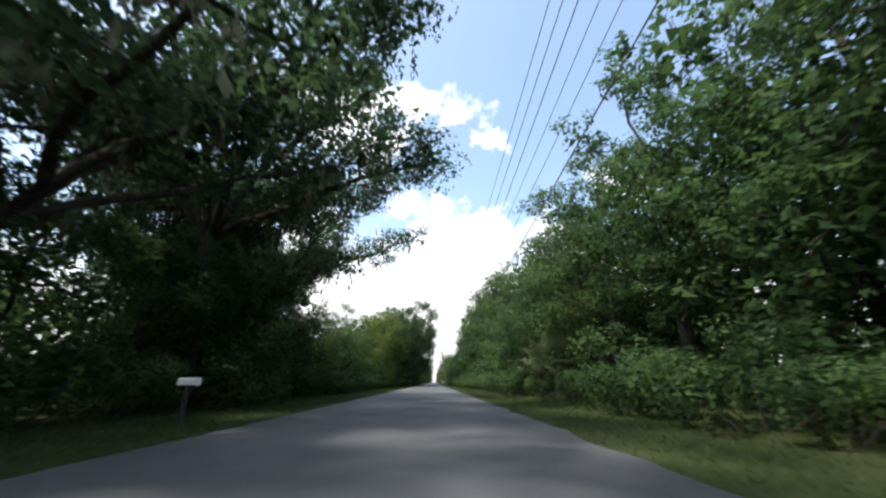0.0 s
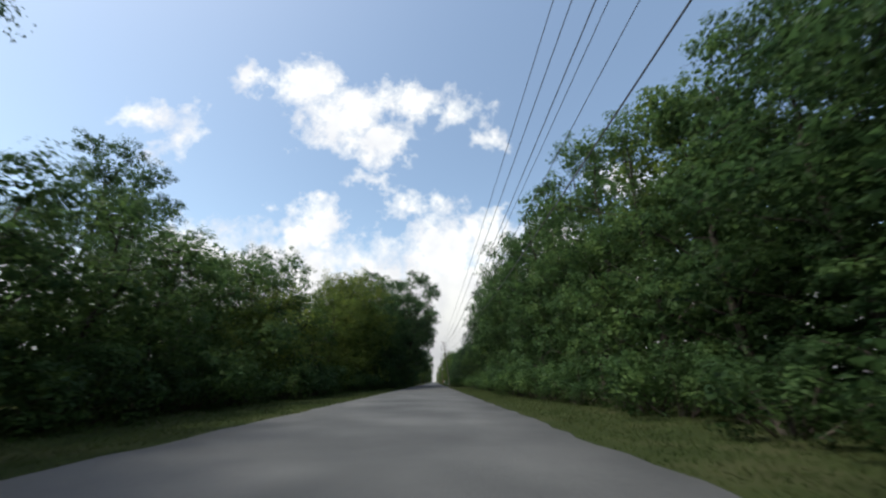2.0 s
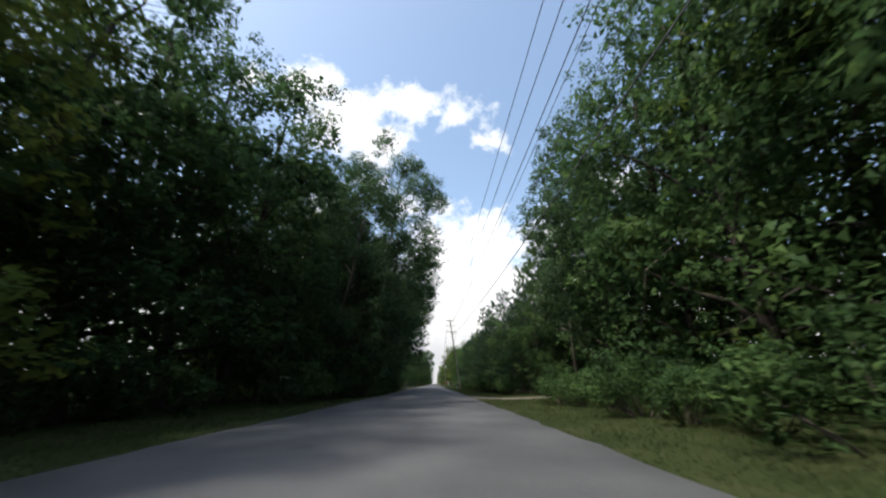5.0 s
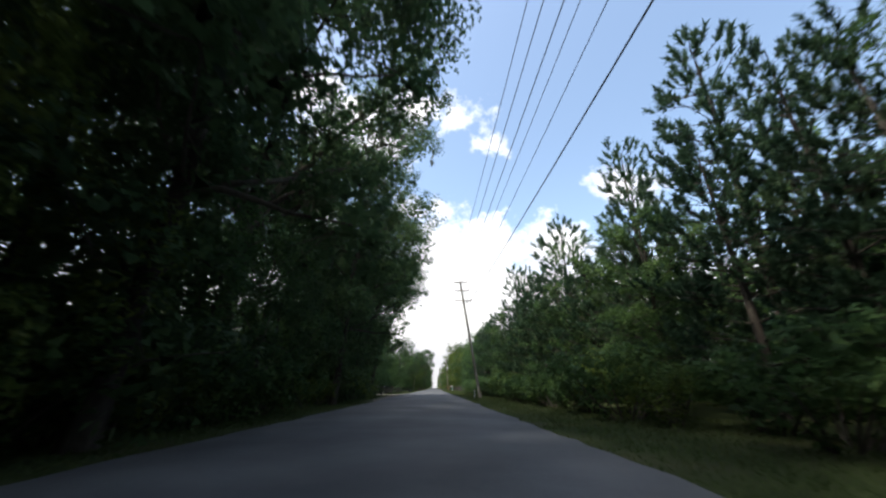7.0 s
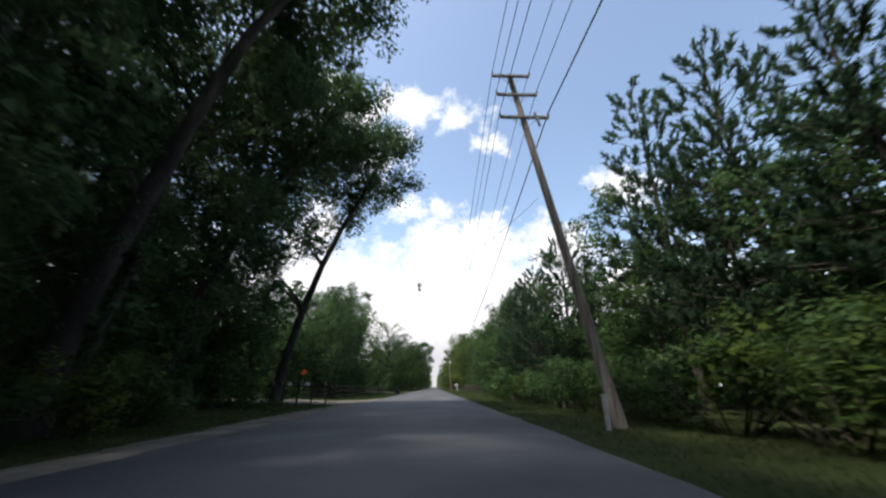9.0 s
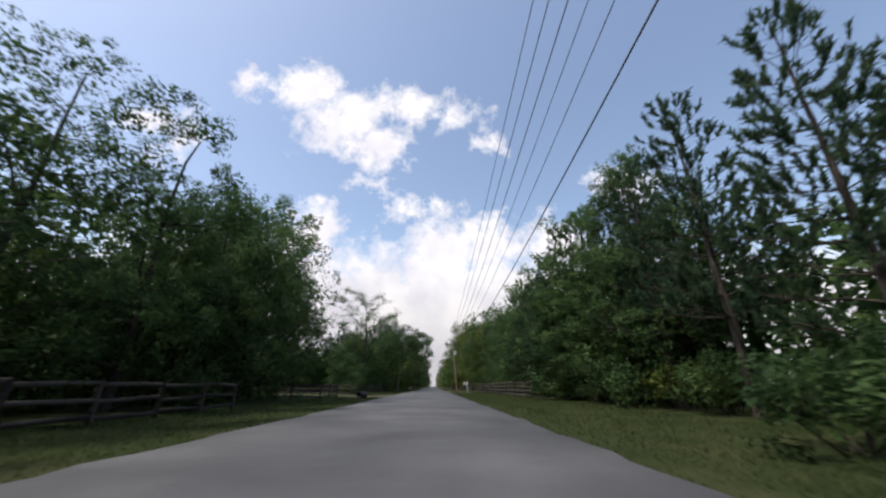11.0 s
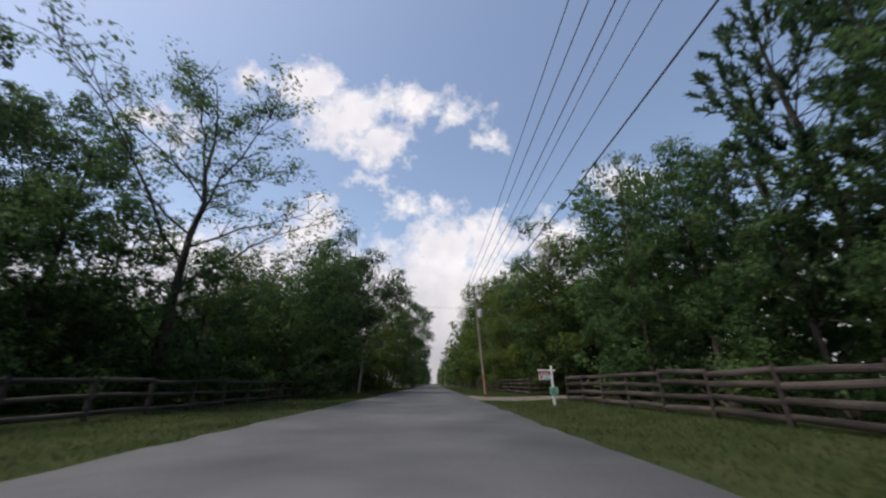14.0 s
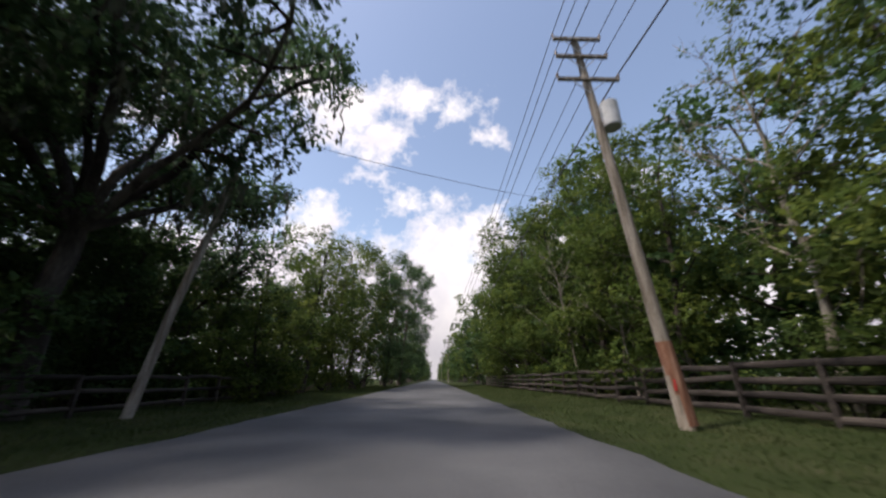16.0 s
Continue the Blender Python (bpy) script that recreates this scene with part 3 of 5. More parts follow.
MAKERS = {
    "dist_a": lambda: broad_tree(17, 18, 5.4, 0.03, 90, 14, 0.22, count=12, fill=500, limbs=3),
    "dist_b": lambda: broad_tree(18, 18, 5.2, 0.03, 90, 14, 0.22, count=12, fill=500, limbs=3, leaf=M_LEAF_BRIGHT),
    "lean_a": lambda: leaning_tree(31),
    "wall_a": lambda: wall_tree(41),
    "wall_b": lambda: wall_tree(42),
    "hard_a": lambda: broad_tree(1, 18, 4.9, 0.06, 270, 46, 0.085),
    "hard_b": lambda: broad_tree(2, 18, 4.5, 0.08, 270, 46, 0.085, count=16),
    "hard_c": lambda: broad_tree(3, 18, 5.0, 0.06, 270, 46, 0.085, leaf=M_LEAF_BRIGHT),
    "under_a": lambda: broad_tree(4, 8, 3.4, 0.04, 130, 46, 0.075, count=11, spread=0.5, fill=2300, limbs=5),
    "under_b": lambda: broad_tree(5, 8, 3.2, 0.04, 130, 46, 0.075, count=11, spread=0.5, fill=2300, limbs=5, leaf=M_LEAF_BRIGHT),
    "tall_a": lambda: broad_tree(6, 24, 5.6, 0.16, 330, 54, 0.09, count=22, leaf=M_OAK, trunk_r=0.21, limbs=10, lobe=(0.26, 0.22), fill=7000),
    "tall_b": lambda: broad_tree(7, 24, 6.0, 0.20, 330, 54, 0.09, count=22, leaf=M_OAK, trunk_r=0.21, limbs=10, lobe=(0.24, 0.24), fill=7000),
    "crow_a": lambda: broad_tree(25, 24, 5.0, 0.46, 400, 50, 0.095, count=17, trunk_r=0.25, limbs=10, lobe=(0.28, 0.22), shape=0.5, fill=5600),
    "fork_a": lambda: forked_tree(61),
    "oak_a": lambda: oak_tree(8, 15, 9.5, 400, fill=6800),
    "oak_c": lambda: oak_tree(19, 16, 8.5, 560, 56, 180, 0.42, 0.54, fill=5200, rise=0.6),
    "oak_b": lambda: oak_tree(9, 16, 8.0, 540, 52, 300, 0.3, 0.34, fill=5200),
    "pine_a": lambda: pine_tree(10, 15, 3.0),
    "pine_b": lambda: pine_tree(11, 15, 2.6, 0.25),
    "bush_a": lambda: bush(12, 2.6, 1.9, 40, 44, 0.058),
    "bush_b": lambda: bush(13, 2.6, 1.9, 40, 44, 0.055, M_LEAF_BRIGHT),
    "bush_c": lambda: bush(14, 2.6, 1.7, 40, 44, 0.058),
    "palm_a": lambda: palmetto(51),
    "round_a": lambda: broad_tree(21, 13, 6.2, 0.05, 420, 50, 0.08, count=22, shape=0.5, fill=7600),
    "bare_a": lambda: bare_tree(15, 16, 5.2, 0.8),
    "bare_b": lambda: bare_tree(16, 15, 4.5, 0.12, M_PALE_BARK),
    "far_a": lambda: broad_tree(27, 18, 5.4, 0.03, 130, 22, 0.15, count=14, fill=1700, limbs=4),
    "far_b": lambda: broad_tree(28, 18, 5.2, 0.03, 130, 22, 0.15, count=14, fill=1700, limbs=4, leaf=M_LEAF_BRIGHT),
}
BASE_H = {"dist": 18, "lean": 18, "hard": 18, "unde": 8, "tall": 24, "wall": 24, "crow": 24, "fork": 21, "oak_": 15.5, "pine": 15, "bush": 2.6, "bare": 16, "far_": 18, "roun": 13, "palm": 2.9}
WORDS = {
    "dist": ("green broad-leaved tree far down the straight road", "tree", "distant trees"),
    "lean": ("dark tree whose long trunk leans over the road", "tree", "roadside trees"),
    "wall": ("very tall dark tree with its crown hanging over the road", "tree", "roadside trees"),
    "hard": ("tall green broad-leaved tree at the edge of the woods", "tree", "woodland trees"),
    "unde": ("low leafy understory tree with branches to the ground", "understory tree", "understory trees"),
    "tall": ("very tall dark green tree at the edge of the woods", "tree", "roadside trees"),
    "crow": ("tall round-headed tree with a bare lower trunk", "tree", "woodland trees"),
    "fork": ("tall tree with a forked bare trunk against the sky", "tree", "roadside trees"),
    "oak_": ("spreading live oak hung with grey moss", "tree", "live oaks"),
    "pine": ("young green pine with brushes of long needles", "tree", "pines"),
    "bush": ("green leafy shrub on the grassy verge", "bush", "verge shrubs"),
    "palm": ("fan palm with stiff grey-green fronds under the trees", "palm", "palmettos"),
    "bare": ("thin tree with bare branches and sparse leaves", "tree", "thin trees"),
    "roun": ("dense round-crowned dark green tree", "tree", "woodland trees"),
    "far_": ("green broad-leaved tree deeper in the woods", "tree", "distant trees"),
}
NAMES = {"unde": "understory_tree", "pine": "pine_tree", "oak_": "live_oak", "bush": "bush", "palm": "palm"}


def plant(kind, x, y, height, turn=None, wide=1.0, lean=(0, 0), label="", z=0.0):
    """Sets a tree of that kind and height at (x, y); wide stretches its crown sideways."""
    k = kind[:4]
    s = height / BASE_H[k]
    turn = (x * 137.5 + y * 57.3) % 360 if turn is None else turn
    spot, tilt = (x, y, z), Euler((radians(lean[0]), radians(lean[1]), radians(turn)))
    if kind not in MADE:
        ob = MADE[kind] = MAKERS[kind]()
        ob.matrix_basis = Matrix.LocRotScale(spot, tilt, (s * wide, s * wide, s))
    else:
        q = MADE[kind].scale
        ob = copy_thing(MADE[kind], Matrix.LocRotScale(spot, tilt, (s * wide / q[0], s * wide / q[1], s / q[2])))
    ob.name = NAMES.get(k, "tree")
    w = WORDS[k]
    return tagged(ob, label or w[0], w[1], w[2])


def table(rows, y):
    ys, vs = [a for a, *_ in rows], [b for _, b, *_ in rows]
    return float(np.interp(y, ys, vs))


# ---------------------------------------------------------------- ground and road
ROAD_L, ROAD_R = -4.8, 2.9


def sheet(name, xs, ys, z, mat, label, category, rough_edge=0.0, seed=3, drop=0.0):
    """A ground sheet on a grid, or a strip whose long edges wander."""
    r = np.random.default_rng(seed)
    v = []
    for i, y in enumerate(ys):
        e0, e1 = (r.normal(0, rough_edge), r.normal(0, rough_edge)) if rough_edge else (0, 0)
        for j, x in enumerate(xs):
            xx = x + (e0 if j < 2 else e1 if j >= len(xs) - 2 else 0)
            zz = z(x, y) if callable(z) else z
            if drop and j in (0, len(xs) - 1):
                zz -= drop
            v.append((xx, y, zz))
    n = len(xs)
    f = [(i * n + j, i * n + j + 1, (i + 1) * n + j + 1, (i + 1) * n + j) for i in range(len(ys) - 1) for j in range(n - 1)]
    ob = part(name, (v, f), mat)
    return tagged(smooth(ob), label, category, kind="structure")


def ground_z(x, y):
    """Shallow verges that fall from the road's edge and rise under the woods."""
    d = max(x - ROAD_R, ROAD_L - x, 0)
    return 0.0 if d == 0 else -0.03 - 0.09 * min(1, d / 2.2) + 0.16 * min(1, max(0, d - 3) / 5)


gx = [-2500, -600, -120, -40, -22, -16, -13, -11, -9.5, -8.2, -7, -6, -5.3, -4.8, -3, -1, 1, 2.9, 3.4, 4.2, 5.2, 6.2, 7.4, 8.6, 10, 12, 15, 20, 40, 120, 600, 2500]
gy = [-600, -100] + list(range(-30, 420, 5)) + [450, 500, 600, 800, 1200, 2500, 4500]
v = []
for y in gy:
    for x in gx:
        z = ground_z(x, y)
        z = -0.05 if ROAD_L <= x <= ROAD_R else z
        if abs(x) > 5 and abs(x) < 100:
            z += 0.05 * noise.noise(Vector((x * 0.35, y * 0.2, 0)))
        v.append((x, y, z))
GRID = np.array(v)[:, 2].reshape(len(gy), len(gx))
n = len(gx)
ground = part("ground", (v, [(i * n + j, i * n + j + 1, (i + 1) * n + j + 1, (i + 1) * n + j) for i in range(len(gy) - 1) for j in range(n - 1)]), M_GROUND)
tagged(smooth(ground), "grassy ground with worn brown patches beside the road", "ground", kind="structure")

ry = list(np.arange(-40, 430, 0.8)) + list(range(432, 2000, 20))
sheet("road", [ROAD_L - 0.06, ROAD_L, -2.8, -0.95, 0.9, ROAD_R, ROAD_R + 0.06], ry,
      lambda x, y: 0.0 - 0.012 * abs(x + 0.95) / 3.85, M_ASPHALT, "worn grey asphalt road without markings", "road", 0.06, 4, 0.06)


def lie(x, y):
    """The height of the ground sheet at (x, y)."""
    i, j = min(max(np.searchsorted(gy, y) - 1, 0), len(gy) - 2), min(max(np.searchsorted(gx, x) - 1, 0), len(gx) - 2)
    fy, fx = (y - gy[i]) / (gy[i + 1] - gy[i]), (x - gx[j]) / (gx[j + 1] - gx[j])
    return (GRID[i, j] * (1 - fx) + GRID[i, j + 1] * fx) * (1 - fy) + (GRID[i + 1, j] * (1 - fx) + GRID[i + 1, j + 1] * fx) * fy


def apron(name, outline, mat, label, category="driveway", worn=0.35):
    """Bare ground that lies on the turf inside an outline, frayed and broken at its edges."""
    p = np.array(outline)
    nx, ny = p[:, 0], p[:, 1]
    step = 0.3
    xs, ys = np.arange(nx.min(), nx.max() + step, step), np.arange(ny.min(), ny.max() + step, step)

    def inside(x, y):
        """How far inside the outline, in metres, with an uneven edge."""
        hit, near = False, 1e9
        for (x0, y0), (x1, y1) in zip(outline, outline[1:] + outline[:1]):
            if (y0 > y) != (y1 > y) and x < x0 + (y - y0) / (y1 - y0) * (x1 - x0):
                hit = not hit
            dx, dy = x1 - x0, y1 - y0
            k = min(1, max(0, ((x - x0) * dx + (y - y0) * dy) / (dx * dx + dy * dy + 1e-9)))
            near = min(near, math.hypot(x0 + k * dx - x, y0 + k * dy - y))
        return (near if hit else -near) + worn * (noise.noise(Vector((x * 0.9, y * 0.9, 3))) + 0.6 * noise.noise(Vector((x * 2.3, y * 2.3, 7))))

    ids, vs, fs = {}, [], []
    for i, y in enumerate(ys):
        for j, x in enumerate(xs):
            d = inside(x, y)
            if d > -0.25:
                ids[i, j] = len(vs)
                vs.append((x, y, lie(x, y) + 0.022 * min(1, max(-1, d / 0.25)) + 0.004))
    for i in range(len(ys) - 1):
        for j in range(len(xs) - 1):
            q = [ids.get(k) for k in ((i, j), (i, j + 1), (i + 1, j + 1), (i + 1, j))]
            if None not in q:
                fs.append(tuple(q))
    return tagged(smooth(part(name, (vs, fs), mat)), label, category, kind="structure")


apron("driveway", [(-4.7, 177.5), (-6.3, 179.5), (-9, 180), (-40, 181), (-40, 186), (-9, 185.5), (-6, 188), (-4.7, 192.5)], M_SAND, "pale sandy driveway leaving the road")
apron("dirt_shoulder", [(-4.7, 149), (-6.0, 156), (-6.5, 170), (-6.3, 177), (-4.7, 178.5)], M_SAND, "sandy dirt shoulder along the asphalt", "shoulder")
apron("driveway", [(2.8, 112.4), (5, 113.6), (9, 114.2), (16, 114.5), (16, 117.0), (9, 116.8), (5, 117.0), (2.8, 118.6)], M_SAND, "pale sandy driveway crossing the verge")
apron("wheel_track", [(-4.7, 229), (-6.5, 228), (-10, 227), (-30, 226.5), (-30, 227.4), (-10, 228.0), (-6.5, 229.4), (-4.7, 231.5)], M_SAND, "pale gravel wheel track in the grass", worn=0.55)
apron("wheel_track", [(-4.7, 233.5), (-7, 232.0), (-10, 230.6), (-30, 229.8), (-30, 230.8), (-10, 231.9), (-7, 233.8), (-4.7, 237)], M_SAND, "pale gravel wheel track in the grass", worn=0.55)
apron("driveway", [(2.8, 262), (5, 264), (9, 265), (30, 265), (30, 270), (9, 270), (5, 271), (2.8, 273.5)], M_SAND, "gravel driveway between two fences")

# ---------------------------------------------------------------- trees along the right of the road
R_H = [(-30, 19), (15, 20), (26, 19), (33, 14), (42, 12), (50, 18), (60, 20), (75, 22), (95, 23), (108, 22), (117, 21), (118.5, 10), (130, 10), (150, 12), (165, 12), (183, 12.5), (203, 13), (217, 12.5),
       (230, 11.5), (246, 12), (258, 13), (264, 16), (276, 17), (285, 14), (297, 18), (315, 23), (340, 20), (430, 20)]
y = -5.0
while y < 340:
    h = table(R_H, y) * (0.9 + 0.2 * rng.random())
    pines = 119 < y < 200
    kind = ("hard_a", "hard_b", "hard_a", "hard_c")[rng.integers(4)] if h > 13 else ("under_a", "under_b", "hard_b")[rng.integers(3)] if h < 9 else ("hard_a", "hard_b", "hard_c")[rng.integers(3)]
    if pines:
        kind = ("pine_a", "pine_b", "hard_b", "pine_a", "hard_a")[rng.integers(5)]
    if y < 119 and kind == "hard_c":
        kind = "hard_a"
    if 103 < y < 118:
        kind = "tall_b"
    # Sunlit stretch: the lighter leaf colour carries the sunlight.
    if y > 284:
        kind = "hard_c"
    if 200 < y < 262:
        kind = ("hard_a", "hard_b", "pine_b", "pine_a")[rng.integers(4)] if y < 232 else ("hard_a", "hard_b", "hard_b")[rng.integers(3)]
    if not (263 < y < 271 or 280 < y < 287.5):
        plant(kind, 10.8 + rng.normal(0, 0.6) + (0.5 if 200 < y < 232 else 1.6 if 232 <= y < 262 else 1.6 if y > 262 else 1.5 if 45 < y < 118 else 2.2 if y < 14 else 1.3 if y < 34 else 0), y, h, wide=0.85 if 60 < y < 118 else 0.9 if 232 < y < 262 else 1.0 if h > 13 else 1.25)
    y += 4.1 + 1.6 * rng.random()
y = -4.0
while y < 340:
    h = table(R_H, y) * (0.95 + 0.2 * rng.random()) + 1.0
    kind = "far_a" if rng.random() < 0.65 else "far_b"
    if 119 < y < 200:
        kind = ("pine_a", "far_a", "pine_b", "far_a")[rng.integers(4)]
    plant(kind, 17.5 + rng.normal(0, 1.2), y, h, wide=1.15)
    y += 7.4 + 2.0 * rng.random()
# fan palms under the trees
for x, y, h in [(8.6, 25.2, 3.9), (9.4, 28.0, 4.4), (8.9, 30.6, 3.4), (10.6, 26.4, 4.8)]:
    plant("palm_a", x, y, h)
# single trees that stand out
plant("tall_b", 14.0, 36.5, 20, wide=0.9)
plant("tall_a", 15.2, 44.0, 20.5, wide=0.85)
plant("round_a", 16.0, 262.0, 18, wide=0.7)
plant("pine_a", 13.5, 153.5, 18.5, wide=1.15, label="tall young pine above the lower woods")
for x, y, h, kind in [(13.2, 273.2, 16.5, "hard_c"), (14.5, 26, 19, "hard_a"), (14.5, 33, 17, "hard_b"), (14.5, 40, 17, "hard_a"), (15, 48, 19, "hard_b")]:
    plant(kind, x, y, h)
plant("pine_a", 15.8, 134.5, 22, label="tall young pine above the lower woods")
plant("pine_b", 15.0, 142.6, 19.5, label="tall young pine above the lower woods")
plant("pine_a", 12.6, 165.0, 16.5)
plant("pine_b", 12.0, 169.5, 17.8)
plant("pine_b", 16.0, 228.0, 19.5, label="tall dark pine above the fence")
plant("pine_a", 17.2, 224.0, 20.5)
plant("pine_a", 16.2, 250.2, 19.5, wide=1.25, label="tall dark pine above the fence")
plant("pine_b", 18.4, 247.0, 19.0, wide=1.2, label="tall dark pine above the fence")
for x, y, h, kind in [(12.4, 206.0, 15.0, "hard_a"), (11.6, 210.5, 14.0, "hard_b"), (12.6, 215.0, 15.5, "hard_a"), (11.4, 218.5, 9.0, "under_a"), (11.6, 213.0, 8.5, "under_a"), (14.5, 208.5, 17.0, "tall_b"),
                      (12.2, 146.0, 13.0, "hard_a"), (11.8, 151.0, 9.0, "under_a"), (12.4, 157.5, 13.5, "hard_b"), (11.8, 161.5, 9.5, "under_a"), (13.0, 139.0, 14.0, "pine_a")]:
    plant(kind, x, y, h)
for x, y, h, kind in [(12.0, 224.5, 15.5, "hard_b"), (12.2, 230.5, 14.0, "hard_a"), (12.6, 236.0, 12.5, "hard_a"), (13.0, 121.0, 15, "pine_a"), (14.6, 124.0, 16, "pine_b"), (12.5, 128.5, 13.5, "pine_a"), (16.0, 119.5, 14, "pine_a"),
                      (13.0, 105.0, 8, "under_a"), (13.6, 109.5, 8.5, "under_a"), (12.8, 119.0, 8, "under_a"), (15.5, 113.0, 9, "under_a"), (17.0, 118.0, 10, "under_a"), (15.0, 127.0, 10, "hard_a"), (18.0, 123.0, 11, "hard_b")]:
    plant(kind, x, y, h)
plant("bare_b", 13.2, 283.6, 16.5, label="dead tree with bare pale branches")
plant("bare_b", 9.9, 297.0, 12.0, lean=(0, -9), wide=0.7, label="pale leaning trunk among green leaves")
plant("bare_b", 11.0, 292.0, 10.0, lean=(4, 6), wide=0.7, label="pale leaning trunk among green leaves")

# ---------------------------------------------------------------- trees along the left of the road
L_H = [(-30, 9), (24, 7), (36, 6.3), (45, 7.3), (52, 8.6), (60, 8.6), (69, 9.0), (75, 11.3), (80, 13.5), (88, 16), (95, 18.5), (100, 20.5), (108, 23)]
plant("oak_a", -9.6, 7.0, 16.0, turn=40, wide=1.1)
plant("oak_c", -13.8, 28.0, 18.0, turn=150, wide=1.05)
plant("oak_c", -12.0, 17.5, 19.0, turn=75, wide=1.3)
plant("tall_a", -15.5, 27.5, 15.5, wide=1.1)
plant("tall_b", -15.5, 19.5, 15.0, wide=1.1)
plant("tall_a", -18.5, 33.0, 14.5, wide=1.1)
plant("tall_b", -18.0, 24.0, 16.0, wide=1.1)
plant("oak_c", -18.0, 36.0, 17.0, turn=310, wide=0.9)
plant("oak_b", -14.5, 4.0, 14.5)
plant("oak_a", -16.0, 20.0, 15.0, turn=130)
y = -5.0
while y < 106:
    h = table(L_H, y) * (0.9 + 0.2 * rng.random())
    # From 74 to 92 m the lighter leaf gives the sunlit look by colour.
    kind = ("under_a", "under_b", "under_a")[rng.integers(3)] if h < 9 else "hard_c" if 74 < y < 92 else ("hard_a", "hard_b", "hard_c")[rng.integers(3)]
    plant(kind, -12.2 + rng.normal(0, 0.7), y, h, wide=1.15)
    y += 3.2 + 1.5 * rng.random()
for x, y, h, kind in [(-10.8, 16.5, 7.5, "under_a"), (-11.2, 20.5, 8.5, "under_a"), (-11.0, 24.5, 8.0, "under_a"), (-11.4, 28.5, 7.5, "under_b"), (-14.5, 23.0, 10.0, "hard_b"), (-14.5, 31.5, 8.5, "hard_a"), (-15.0, 36.5, 8.0, "hard_b"), (-14.6, 41.0, 8.2, "hard_a"), (-15.2, 45.5, 9.0, "hard_b"), (-14.8, 50.0, 9.6, "hard_a"), (-15.2, 54.5, 10.2, "hard_b")]:
    plant(kind, x, y, h, wide=1.15)
y = -4.0
while y < 112:
    plant("far_a" if rng.random() < 0.6 else "far_b", -19 + rng.normal(0, 1.5), y, table(L_H, y) * (0.8 + 0.25 * rng.random()), wide=1.15)
    y += 7.4 + 2.0 * rng.random()
plant("round_a", -15.0, 63.2, 12.5, wide=0.74)
plant("hard_c", -14.4, 86.0, 17.0)
plant("hard_b", -21.9, 86.4, 19.5)
plant("hard_a", -20.5, 78.0, 11.0)
plant("crow_a", -34.8, 68.5, 27.0, wide=0.95, label="tall round-headed tree standing above the woods")
# the tall wall of trees that hangs over the road
for x, y, h, kind, turn in [(-9.8, 108, 16.5, "tall_a", 30), (-8.4, 115, 20, "wall_a", 0), (-6.7, 121, 27, "wall_b", 5), (-6.6, 126.5, 28, "wall_a", 12),
                            (-7.0, 145.5, 25, "wall_a", -4), (-8.4, 149, 24, "wall_b", 4), (-9.6, 156, 22, "wall_a", 0)]:
    plant(kind, x, y, h, turn=turn)
for x, y, h, kind in [(-15, 112, 17.5, "tall_b"), (-14.5, 119, 24, "tall_a"), (-15, 126, 22, "hard_c"), (-19, 115, 19, "tall_a"), (-12.5, 117, 22, "tall_a"), (-10.4, 122.0, 26, "tall_b"), (-10.6, 127.5, 25, "tall_a"), (-9.4, 114.0, 7.5, "under_a"), (-8.8, 118.0, 7.0, "under_b"), (-8.6, 122.0, 7.5, "under_a"), (-8.6, 126.0, 7.0, "under_b"), (-9.0, 130.0, 7.5, "under_a"), (-13.5, 131, 22, "tall_a"), (-17.0, 141.0, 11, "hard_a"), (-13.5, 160.5, 19, "tall_b"), (-13.2, 147.5, 8, "under_a"), (-16.0, 153.0, 8.5, "under_a"), (-13.8, 155.5, 9, "under_a"), (-17, 166, 18, "tall_a"), (-9.9, 163, 21, "wall_b"), (-11.8, 171.0, 22, "tall_b"), (-13.4, 175.0, 12, "hard_a"), (-16.5, 170.0, 12, "hard_b"), (-12.4, 178.0, 8.5, "under_a"), (-15.0, 174.0, 21, "tall_a"), (-19.5, 172.0, 20, "tall_b")]:
    plant(kind, x, y, h)
plant("under_b", -7.2, 122.6, 8.5, wide=0.62)
plant("under_a", -7.0, 118.6, 8.5, wide=0.6)
plant("oak_c", -10.0, 136, 21, turn=20, wide=1.0)
plant("oak_c", -17.0, 144, 18, turn=150, wide=1.0)
for x, y, h, kind, wide in [(-9.6, 147.5, 19, "tall_a", 0.72), (-10.8, 153.0, 20, "tall_b", 0.85), (-10.6, 160.0, 19, "tall_a", 0.8), (-7.9, 151.0, 15, "tall_b", 0.7), (-8.4, 157.5, 15, "tall_a", 0.7),
                            (-8.2, 132.0, 9, "under_a", 0.75), (-8.0, 135.5, 9, "under_a", 0.75), (-8.6, 138.5, 14, "tall_b", 0.7)]:
    plant(kind, x, y, h, wide=wide)
plant("fork_a", -20.1, 158.3, 21.0, turn=0)
plant("lean_a", -9.7, 176.6, 21.5, turn=-4)
plant("lean_a", -11.3, 168.6, 19.5, turn=8, wide=1.1)
plant("lean_a", -9.2, 162.0, 22.0, turn=-8, wide=1.0)
for x, y, h, kind in [(-13.5, 172, 8, "under_a"), (-12.0, 167.5, 7, "under_a"), (-15, 168, 9, "under_a"), (-17, 176, 8, "under_a"), (-11.5, 163.5, 7, "under_a"), (-11.5, 158, 7.5, "under_a"), (-16, 180, 9, "under_a"), (-12.5, 153, 7, "under_a")]:
    plant(kind, x, y, h, wide=1.0)
